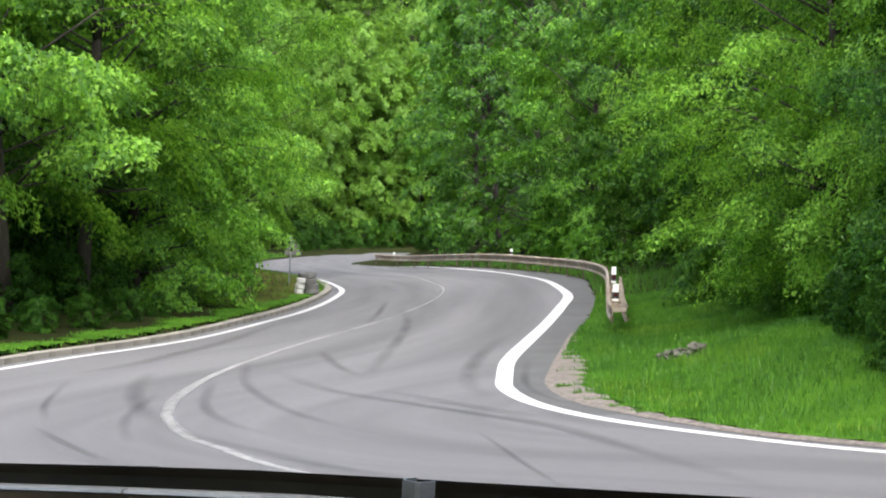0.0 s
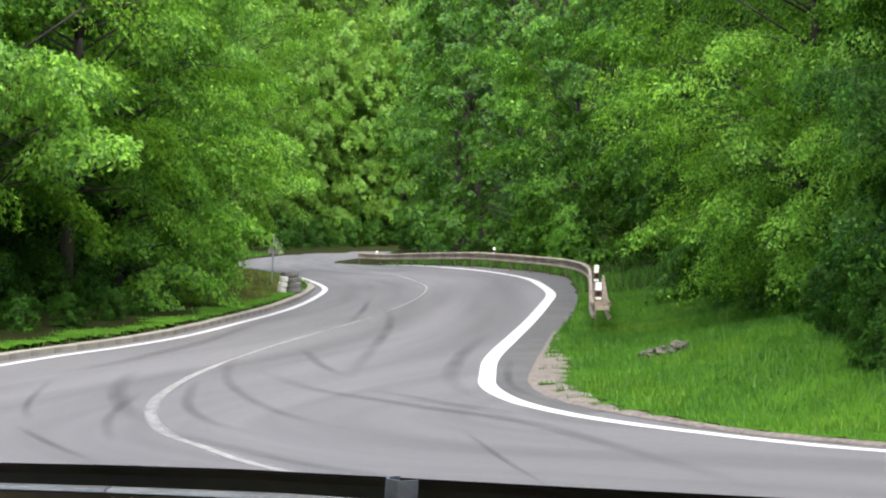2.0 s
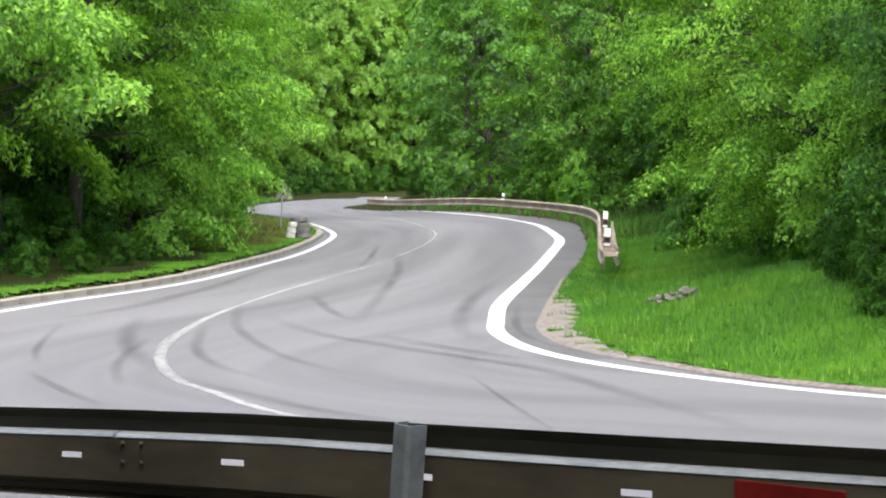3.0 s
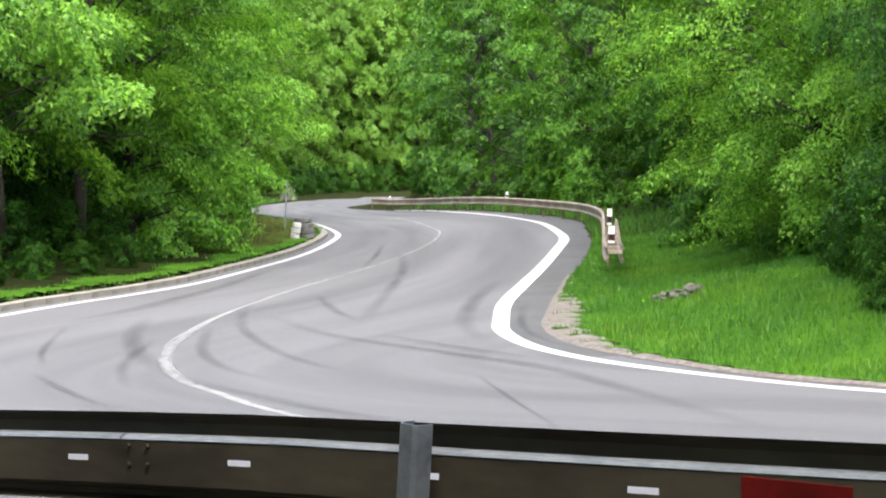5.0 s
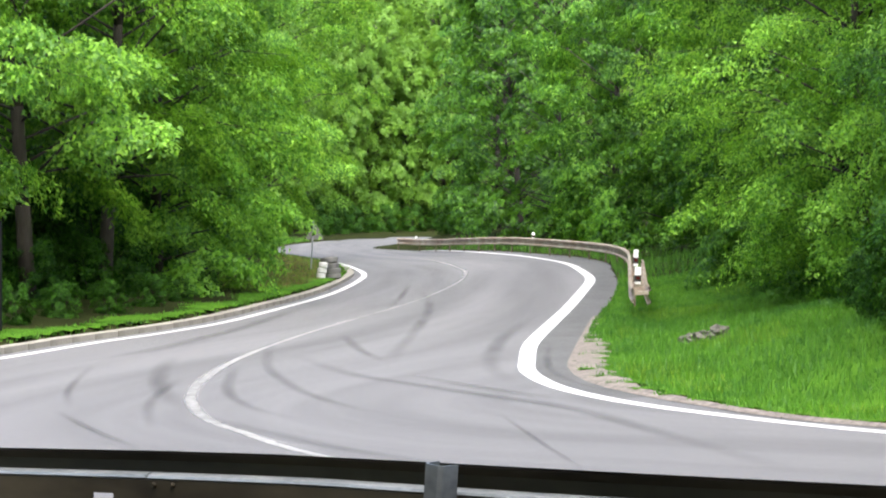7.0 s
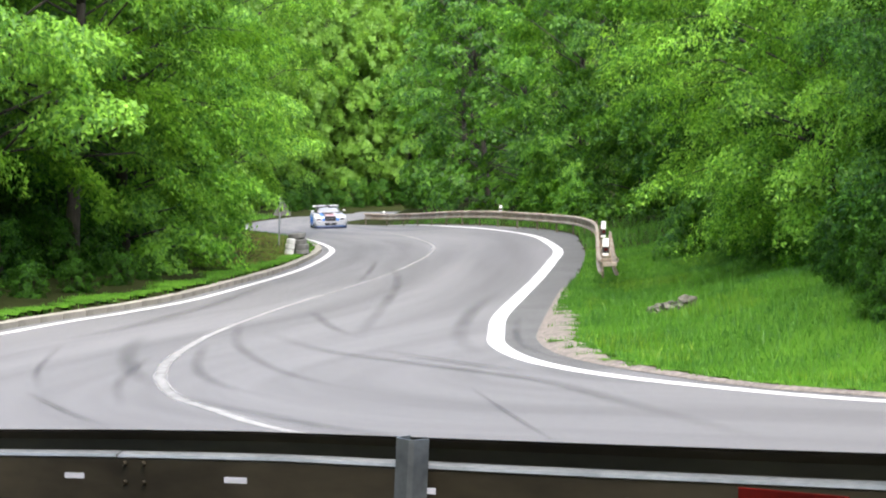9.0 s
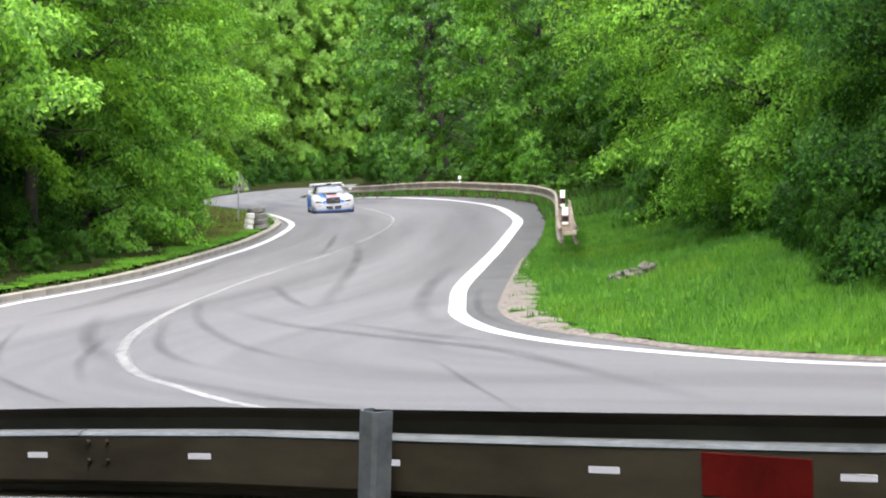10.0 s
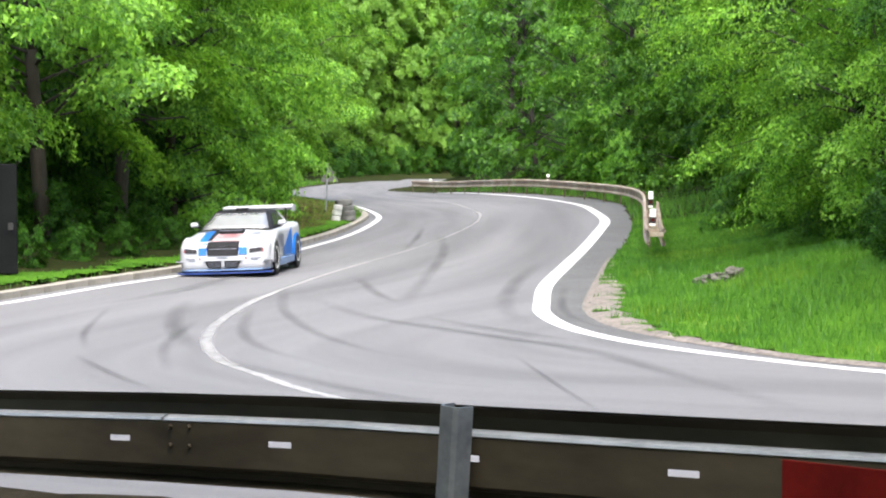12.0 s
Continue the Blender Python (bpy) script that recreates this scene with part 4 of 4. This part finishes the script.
notice_board(-9.05, 38.5)


# ---- the racing car (nose towards +y, front of the splitter at y 0) ----
CAR_WHITE = material("white_car_lacquer", (0.29, 0.302, 0.33), (0.33, 0.34, 0.365), 2, 0.45, 30, 0, coat=0.25)
CAR_BLUE = material("blue_car_lacquer", (0.006, 0.075, 0.30), (0.012, 0.115, 0.40), 3, 0.45, 30, 0, spec=0.3, coat=0.1)
CAR_BLACK = material("black_carbon", (0.006, 0.006, 0.007), (0.014, 0.014, 0.016), 8, 0.6, 60, 0, spec=0.15)
CAR_PINK = material("pale_red_sticker", (0.27, 0.175, 0.185), (0.36, 0.25, 0.26), 9, 0.45, 30, 0)
CAR_RED = material("dull_red_lettering", (0.13, 0.022, 0.03), (0.20, 0.05, 0.055), 9, 0.45, 30, 0)
CAR_PALE = material("pale_blue_lacquer", (0.10, 0.17, 0.32), (0.15, 0.22, 0.36), 3, 0.45, 30, 0, spec=0.3, coat=0.1)
CAR_NAVY = material("navy_lacquer", (0.006, 0.020, 0.10), (0.012, 0.035, 0.16), 3, 0.35, 30, 0, coat=0.3)
CAR_GREY = material("grey_sticker", (0.08, 0.09, 0.12), (0.15, 0.16, 0.2), 9, 0.45, 30, 0)
CAR_RUBBER = material("racing_tyre_rubber", (0.015, 0.015, 0.015), (0.03, 0.03, 0.03), 8, 0.8, 40, 0.1)
CAR_RIM = material("pale_alloy", (0.60, 0.61, 0.63), (0.75, 0.76, 0.78), 5, 0.35, 30, 0)
# Pale base colour carries the sky's reflection on the windscreen.
CAR_GLASS = material("glass_with_painted_sky", (0.150, 0.155, 0.165), (0.185, 0.19, 0.20), 1.2, 0.22, 5, 0, spec=0.6, coat=0.4)
SIDE_GLASS = material("dark_side_glass", (0.012, 0.014, 0.016), (0.03, 0.032, 0.035), 2, 0.08, 5, 0, spec=0.7)
CAR_LAMP = material("smoked_headlamp", (0.012, 0.012, 0.014), (0.04, 0.04, 0.045), 12, 0.5, 30, 0, spec=0.1)

BODY = [  # y, half width, shoulder height, crown height, underside
    (-0.03, 0.45, 0.56, 0.60, 0.13), (-0.05, 0.62, 0.585, 0.62, 0.13), (-0.09, 0.76, 0.61, 0.65, 0.12), (-0.15, 0.86, 0.64, 0.68, 0.12), (-0.25, 0.93, 0.675, 0.715, 0.12), (-0.50, 0.955, 0.715, 0.76, 0.12), (-0.86, 0.965, 0.76, 0.81, 0.13), (-1.25, 0.945, 0.81, 0.87, 0.13),
    (-1.50, 0.90, 0.85, 0.92, 0.13), (-1.75, 0.885, 0.88, 0.95, 0.13), (-2.6, 0.885, 0.90, 0.96, 0.13), (-3.05, 0.92, 0.92, 0.97, 0.13), (-3.55, 0.975, 0.94, 0.99, 0.14), (-4.0, 0.955, 0.96, 1.01, 0.18),
    (-4.30, 0.90, 0.95, 1.00, 0.24), (-4.42, 0.84, 0.86, 0.92, 0.30)]


def body_at(y):
    ys = [-b[0] for b in BODY]
    return [float(np.interp(-y, ys, [b[k] for b in BODY])) for k in (1, 2, 3, 4)]


def body_top(x, y):
    w, sh, cr, _ = body_at(y)
    u = min(abs(x) / w, 1)
    return cr - (cr - sh) * smooth01(np.array(u)).item() ** 1.5


def rake(y, z):
    """How far the nose leans back above the bumper."""
    return -0.22 * max(0.0, z - 0.40) * min(1.0, max(0.0, (y + 0.62) / 0.57))


def body_bm():
    bm = bmesh.new()
    rows = []
    for y in np.concatenate([[-0.03, -0.05, -0.09, -0.15, -0.2], np.linspace(-0.25, -4.30, 34), [-4.36, -4.42]]):
        w, sh, cr, lo = body_at(y)
        half = [(0.0, cr)] + [(w * u, body_top(w * u, y)) for u in (0.25, 0.5, 0.72, 0.88)] + [(w * 0.965, sh - 0.025), (w * 0.99, sh - 0.10), (w, sh * 0.68), (w * 0.985, lo + 0.14), (w * 0.99, lo), (w * 0.5, lo - 0.01)]
        ring = half + [(0, lo - 0.01)] + [(-x, z) for x, z in reversed(half[1:])]
        rows.append([bm.verts.new((x, y + rake(y, z), z)) for x, z in ring])
    k = len(rows[0])
    for a, b in zip(rows, rows[1:]):
        for j in range(k):
            bm.faces.new((a[j], a[(j + 1) % k], b[(j + 1) % k], b[j]))
    # the flat front in bands, so that it can lean back above the bumper
    for j in range(k // 2):
        a, b = rows[0][j], rows[0][j + 1]
        c, d = rows[0][-1 - j], rows[0][-j] if j else rows[0][0]
        face = [a, b, c, d] if j else [a, b, c]
        if len(set(face)) > 2:
            bm.faces.new(list(dict.fromkeys(face)))
    bm.faces.new(rows[-1][::-1])
    bmesh.ops.recalc_face_normals(bm, faces=bm.faces)
    return bm


def plate(quads, thick):
    """Curved plates from rows of points, thickened along their normals."""
    bm = bmesh.new()
    rows = [[bm.verts.new(p) for p in row] for row in quads]
    for a, b in zip(rows, rows[1:]):
        for j in range(len(a) - 1):
            bm.faces.new((a[j], a[j + 1], b[j + 1], b[j]))
    bmesh.ops.recalc_face_normals(bm, faces=bm.faces)
    bmesh.ops.solidify(bm, geom=bm.faces[:], thickness=thick)
    return bm


def on_bonnet(x0, x1, y0, y1, lift=0.008, shrink=1.0):
    """A plate lying on the bonnet or the roof of the body between two stations."""
    rows = []
    for y in np.linspace(y0, y1, 7):
        f = 1 + (shrink - 1) * (y - y0) / (y1 - y0)
        rows.append([(x * f, y + rake(y, body_top(x * f, y)), body_top(x * f, y) + lift) for x in np.linspace(x0, x1, 5)])
    return plate(rows, 0.004)


def on_nose(x0, x1, z0, z1, lift=0.01, flare=0.0, tilt=0.0):
    """A plate on the front of the bumper, bowed with it; flare widens its top on both sides, tilt raises its outer end."""
    rows = []
    for z in np.linspace(z0, z1, 4):
        g = flare * (z - z0) / (z1 - z0)
        a, b = x0 - math.copysign(g, x1 - x0), x1 + math.copysign(g, x1 - x0)
        row = []
        for x in np.linspace(a, b, 7):
            h = z + tilt * abs(x - x0)
            row.append((x, float(np.interp(abs(x), [0, 0.45, 0.62, 0.76, 0.86, 0.93], [-0.03, -0.03, -0.05, -0.09, -0.15, -0.25])) + rake(-0.05, h) + lift, h))
        rows.append(row)
    return plate(rows, 0.012)


# the glasshouse: corners at the belt and at the roof
SCREEN_LOW, SCREEN_HIGH, BACK_HIGH, BACK_LOW = -1.52, -2.22, -3.15, -3.78
W_LOW, W_HIGH, Z_ROOF = 0.77, 0.585, 1.285


def cabin_bm():
    bm = bmesh.new()
    rows = []
    for u in np.linspace(0, 1, 7):
        z0 = 0.90
        w = W_LOW + (W_HIGH - W_LOW) * u
        yf = SCREEN_LOW + (SCREEN_HIGH - SCREEN_LOW) * u
        yb = BACK_LOW + (BACK_HIGH - BACK_LOW) * u
        z = z0 + (Z_ROOF - 0.035 - z0) * u
        ring = []
        for x in np.linspace(-w, w, 7):
            ring.append((x, yf + 0.10 * (1 - (x / w) ** 2), z))
        for y in np.linspace(yf, yb, 8)[1:-1]:
            ring.append((w + 0.02 * math.sin(math.pi * (y - yf) / (yb - yf)), y, z))
        for x in np.linspace(w, -w, 7):
            ring.append((x, yb - 0.06 * (1 - (x / w) ** 2), z))
        for y in np.linspace(yb, yf, 8)[1:-1]:
            ring.append((-w - 0.02 * math.sin(math.pi * (y - yf) / (yb - yf)), y, z))
        rows.append([bm.verts.new(p) for p in ring])
    k = len(rows[0])
    for a, b in zip(rows, rows[1:]):
        for j in range(k):
            bm.faces.new((a[j], a[(j + 1) % k], b[(j + 1) % k], b[j]))
    cap = [bm.verts.new((v.co.x * 0.9, (v.co.y - (SCREEN_HIGH + BACK_HIGH) / 2) * 0.9 + (SCREEN_HIGH + BACK_HIGH) / 2, Z_ROOF)) for v in rows[-1]]
    for j in range(k):
        bm.faces.new((rows[-1][j], rows[-1][(j + 1) % k], cap[(j + 1) % k], cap[j]))
    bm.faces.new(cap)
    bmesh.ops.recalc_face_normals(bm, faces=bm.faces)
    return bm


def screen_bm(front, u0, u1, inset, lift):
    rows = []
    for u in np.linspace(u0, u1, 5):
        w = (W_LOW + (W_HIGH - W_LOW) * u) - inset
        wf = W_LOW + (W_HIGH - W_LOW) * u
        y0 = SCREEN_LOW + (SCREEN_HIGH - SCREEN_LOW) * u if front else BACK_LOW + (BACK_HIGH - BACK_LOW) * u
        z = 0.90 + (Z_ROOF - 0.035 - 0.90) * u
        rows.append([(x, y0 + (0.10 * (1 - (x / wf) ** 2) + lift if front else -0.06 * (1 - (x / wf) ** 2) - lift), z + lift * 0.5) for x in np.linspace(-w, w, 9)])
    return plate(rows, 0.006)


def side_window_bm(sx, y0, y1, y2, y3, u0, u1):
    """A pane from y0..y1 at the belt to y2..y3 under the roof."""
    rows = []
    for k, u in enumerate(np.linspace(0, 1, 4)):
        uu = u0 + (u1 - u0) * u
        w = W_LOW + (W_HIGH - W_LOW) * uu + 0.024
        rows.append([(sx * w, y, 0.90 + (Z_ROOF - 0.035 - 0.90) * uu) for y in np.linspace(y0 + (y2 - y0) * u, y1 + (y3 - y1) * u, 5)])
    return plate(rows, 0.006)


def wheel(car, sx, y):
    w = new("wheel")
    w.parent = car
    w.location = (sx * 0.86, y, 0.325)
    bm = bmesh.new()
    prof = [(0.215, -0.12), (0.24, -0.13), (0.30, -0.125), (0.322, -0.10), (0.325, 0), (0.322, 0.10), (0.30, 0.125), (0.24, 0.13), (0.215, 0.12)]
    n = 28
    rows = [[bm.verts.new((b, r * math.cos(6.28319 * i / n), r * math.sin(6.28319 * i / n))) for r, b in prof] for i in range(n)]
    for i in range(n):
        a, b = rows[i], rows[(i + 1) % n]
        for j in range(len(prof)):
            k = (j + 1) % len(prof)
            bm.faces.new((a[j], b[j], b[k], a[k]))
    bmesh.ops.recalc_face_normals(bm, faces=bm.faces)
    part("tyre", bm, CAR_RUBBER, w, "black racing tyre", True)
    bm = bmesh.new()
    rod(bm, (-0.10, 0, 0), (0.02 * sx, 0, 0), 0.21, 0.21, 24)
    rod(bm, (0.0, 0, 0), (0.11 * sx, 0, 0), 0.05, 0.04, 12)
    for i in range(10):
        a = 6.28319 * i / 10
        rod(bm, (0.09 * sx, 0.04 * math.cos(a), 0.04 * math.sin(a)), (0.115 * sx, 0.22 * math.cos(a), 0.22 * math.sin(a)), 0.018, 0.014, 6)
    for i in range(24):
        a, b = 6.28319 * i / 24, 6.28319 * (i + 1) / 24
        rod(bm, (0.118 * sx, 0.222 * math.cos(a), 0.222 * math.sin(a)), (0.118 * sx, 0.222 * math.cos(b), 0.222 * math.sin(b)), 0.012, 0.012, 5)
    part("rim", bm, CAR_RIM, w, "pale alloy rim")
    return w


def arch_bm(sx, y, r0, r1):
    """A flared wheel arch, half a ring standing proud of the side."""
    bm = bmesh.new()
    n = 18
    rows = []
    for i in range(n + 1):
        a = math.radians(-12 + 204 * i / n)
        c, s = math.cos(a), math.sin(a)
        rows.append([bm.verts.new((sx * x, y + r * c, 0.325 + r * s)) for x, r in ((0.86, r0), (0.985, r0), (0.99, r0 + 0.03), (0.93, r1), (0.86, r1))])
    for a, b in zip(rows, rows[1:]):
        for j in range(5):
            bm.faces.new((a[j], a[(j + 1) % 5], b[(j + 1) % 5], b[j]))
    bm.faces.new(rows[0]), bm.faces.new(rows[-1][::-1])
    bmesh.ops.recalc_face_normals(bm, faces=bm.faces)
    return bm


def racing_car():
    car = new("racing_car")
    part("body", body_bm(), CAR_WHITE, car, "white lacquered body", True)
    part("cabin", cabin_bm(), CAR_BLACK, car, "black roof and pillars", True)
    part("windscreen", screen_bm(True, 0.03, 0.985, 0.05, 0.012), CAR_GLASS, car, "pale windscreen, the sky's reflection put into its colour", True)
    part("rear_window", screen_bm(False, 0.12, 0.9, 0.09, 0.012), SIDE_GLASS, car, "", True)
    part("sun_strip", screen_bm(True, 0.96, 1.0, 0.05, 0.018), CAR_BLACK, car, "black strip above the windscreen")
    part("wiper", screen_bm(True, 0.05, 0.075, 0.25, 0.03), CAR_BLACK, car, "black wiper")
    for sx in (-1, 1):
        part("side_window", side_window_bm(sx, -1.86, -2.62, -2.33, -2.66, 0.14, 0.9), SIDE_GLASS, car, "dark side window")
        part("side_window", side_window_bm(sx, -2.70, -3.42, -2.73, -3.12, 0.14, 0.9), SIDE_GLASS, car, "dark side window")
        pillar = [[(sx * (W_LOW + (W_HIGH - W_LOW) * u + 0.03), y, 0.90 + (Z_ROOF - 0.035 - 0.90) * u) for y in np.linspace(-3.40 + 0.26 * u, -3.70 + 0.52 * u, 3)] for u in np.linspace(0.06, 0.96, 5)]
        part("rear_pillar", plate(pillar, 0.008), CAR_WHITE, car, "white rear pillar")
        lamp = part("headlight", on_nose(sx * 0.55, sx * 0.82, 0.475, 0.560, 0.016, 0.0, 0.07), CAR_LAMP, car, "smoked headlight")
        part("indicator", on_nose(sx * 0.80, sx * 0.835, 0.490, 0.545, 0.020, 0.0, 0.05), CAR_RED, lamp, "dull red lens")
        part("air_intake", on_nose(sx * 0.035, sx * 0.30, 0.165, 0.315, 0.012, 0.0), CAR_BLACK, car, "black meshed air intake")
        wedge = [[(sx * (0.30 + (z - 0.165) * 0.55 * q), -0.012, z) for q in (0, 1)] for z in np.linspace(0.170, 0.312, 4)]
        part("intake_corner", plate(wedge, 0.012), CAR_BLACK, car, "black slanted corner of the intake")
        for z in (0.20, 0.235, 0.27):
            part("intake_slat", on_nose(sx * 0.05, sx * 0.30, z, z + 0.008, 0.017), CAR_GREY, car, "grey mesh bar")
        part("intake_frame", on_nose(sx * 0.02, sx * 0.42, 0.320, 0.345, 0.022), CAR_WHITE, car, "raised white lip over the intake")
        part("nose_stripe", on_nose(sx * 0.34, sx * 0.51, 0.440, 0.590, 0.013), CAR_BLUE, car, "bright blue stripe on the nose")
        for z, w in ((0.350, 0.20), (0.318, 0.14)):
            part("sticker", on_nose(sx * 0.58, sx * (0.58 + w), z, z + 0.022, 0.004), CAR_GREY, car, "illegible grey sticker")
        part("sticker", on_nose(sx * 0.46, sx * 0.50, 0.345, 0.385, 0.004), CAR_RED, car, "small red sticker")
        part("canard", boxed((0.16, 0.20, 0.012), (sx * 0.90, -0.16, 0.30), pose(0, 0, 0, 12, 0, -sx * 38), 0.004), CAR_WHITE, car, "white corner winglet")
        part("bumper_lip", on_nose(sx * 0.02, sx * 0.93, 0.115, 0.150, 0.010), CAR_PALE, car, "pale blue lower lip of the bumper")
        m = part("mirror", boxed((0.17, 0.10, 0.10), (sx * 0.95, -1.80, 1.02), None, 0.035), CAR_WHITE, car, "white door mirror")
        part("mirror_arm", boxed((0.12, 0.05, 0.03), (sx * 0.86, -1.80, 0.96), None, 0.008), CAR_BLACK, m, "black arm")
        part("side_skirt", boxed((0.06, 1.95, 0.16), (sx * 0.935, -2.2, 0.20), None, 0.02), CAR_PALE, car, "pale blue side skirt")
        rows = [[(sx * (body_at(y)[0] + 0.008), y, z) for z in np.linspace(0.30, 0.50 + 0.38 * min(1, max(0, (-2.45 - y) / 0.6)), 4)] for y in np.linspace(-2.25, -3.08, 7)]
        part("side_stripe", plate(rows, 0.004), CAR_BLUE, car, "blue panel before the rear wheel")
        for y0 in (-1.62, -1.90, -2.14):
            rows = [[(sx * (body_at(y)[0] + 0.01), y, z) for z in np.linspace(0.50, 0.76, 3)] for y in np.linspace(y0, y0 - 0.14, 3)]
            part("door_marking", plate(rows, 0.004), CAR_GREY, car, "illegible grey door marking")
        for y in (-0.86, -3.55):
            part("wheel_arch", arch_bm(sx, y, 0.355, 0.46), CAR_WHITE if y > -2 else CAR_BLUE, car, "flared wheel arch", True)
            bm = bmesh.new()
            rod(bm, (sx * 0.90, y, 0.325), (sx * 0.982, y, 0.325), 0.36, 0.36, 28)
            part("wheel_housing", bm, CAR_BLACK, car, "dark wheel housing")
            wheel(car, sx, y)
    part("bonnet_stripe", on_bonnet(0.35, 0.52, -0.12, -1.42, 0.007, 1.18), CAR_BLUE, car, "bright blue stripe along one side of the bonnet")
    part("bonnet_side_panel", on_bonnet(0.26, 0.36, -0.30, -1.42, 0.0085, 1.14), CAR_BLACK, car, "narrow black panel beside the stripe")
    part("bonnet_panel", on_bonnet(-0.33, 0.27, -0.22, -0.95, 0.010), CAR_PINK, car, "pale red sticker on the bonnet")
    for y, x0, x1 in ((-0.55, -0.22, 0.18), (-0.70, -0.25, 0.10), (-0.82, -0.16, 0.20)):
        part("sticker_bar", on_bonnet(x0, x1, y, y - 0.05, 0.015), CAR_RED, car, "illegible dull red bar")
    for y, x0, x1 in ((-0.80, -0.66, -0.46), (-1.05, -0.62, -0.40), (-1.22, -0.60, -0.44)):
        part("bonnet_sticker", on_bonnet(x0, x1, y, y - 0.07, 0.008), CAR_GREY, car, "illegible grey sticker on the bonnet")
    part("nose_panel", on_bonnet(-0.335, 0.335, -0.035, -0.20, 0.012), CAR_BLACK, car, "black panel at the nose")
    part("grille", on_nose(-0.315, 0.315, 0.425, 0.612, 0.018, 0.03), CAR_BLACK, car, "black grille narrowing downwards")
    part("grille_bar", on_nose(-0.29, 0.29, 0.555, 0.565, 0.026), CAR_GREY, car, "thin grey bar across the grille")
    part("name_bar", on_nose(-0.10, 0.12, 0.375, 0.395, 0.006), CAR_GREY, car, "illegible grey sticker")
    scoop = part("bonnet_scoop", boxed((0.50, 0.30, 0.10), (0, -1.12, body_top(0, -1.10) + 0.035), pose(0, 0, 0, -7), 0.025), CAR_BLACK, car, "raised black air scoop")
    part("scoop_lip", boxed((0.50, 0.03, 0.014), (0, -0.975, body_top(0, -1.0) + 0.072), None, 0.005), CAR_GREY, scoop, "grey rim of the scoop")
    part("roof_scoop", boxed((0.26, 0.20, 0.07), (0, -2.30, Z_ROOF + 0.025), None, 0.025), CAR_BLACK, car, "small black roof scoop")
    rows = [[(x, 0.05 - 0.22 * (abs(x) / 0.98) ** 2.4 - d, 0.085) for x in np.linspace(-0.98, 0.98, 13)] for d in (0, 0.12, 0.3)]
    part("splitter", plate(rows, 0.035), CAR_NAVY, car, "dark blue front splitter")
    wing = part("rear_wing", boxed((1.56, 0.30, 0.05), (0, -4.28, 1.275), pose(0, 0, 0, 12), 0.018), CAR_WHITE, car, "white rear wing")
    part("wing_flap", boxed((1.56, 0.10, 0.02), (0, -4.45, 1.318), pose(0, 0, 0, 24), 0.008), CAR_WHITE, wing, "white flap")
    for sx in (-1, 1):
        part("end_plate", boxed((0.02, 0.42, 0.13), (sx * 0.79, -4.33, 1.265), None, 0.006), CAR_WHITE, wing, "white end plate")
        part("wing_stay", boxed((0.025, 0.14, 0.40), (sx * 0.62, -4.20, 1.07), pose(0, 0, 0, 8), 0.006), CAR_BLACK, wing, "black stay")
    tagged(car, "white touring racing car with blue and black stripes", "car")
    return car


CAR = racing_car()


def motions():
    # seconds, place of the nose, heading off the straight line towards the lookout (None: along the way)
    way = [(0, 205, 233, None), (5, 62, 213, None), (6.4, 23, 203.5, None), (7.0, 6.0, 195.0, None), (7.2, 0.4, 190.0, None), (7.7, -4.2, 172.0, None), (8.3, -5.7, 148.0, -1), (8.8, -4.9, 127.0, -6),
           (9, -3.9, 118.5, -6), (9.5, -2.1, 105.0, -4.5), (10, -1.0, 92.5, -5), (10.5, -0.8, 77.0, -1.6), (11, -1.5, 62.5, 2.2), (11.5, -2.8, 50.4, 3.6), (12, -4.52, 40.6, 5.2)]
    rows = []
    for i, (t, x, y, head) in enumerate(way):
        a, b = way[max(0, i - 1)], way[min(len(way) - 1, i + 1)]
        if head is None:
            head = math.degrees(math.atan2(a[1] - b[1], a[2] - b[2]))
        rows.append((t, pose(x, y, float(road_z(x, y)) + 0.024, 0, 2.0 * min(1, max(0, (t - 8) / 2)), 180 - head)))
    walk(CAR, rows)


motions()
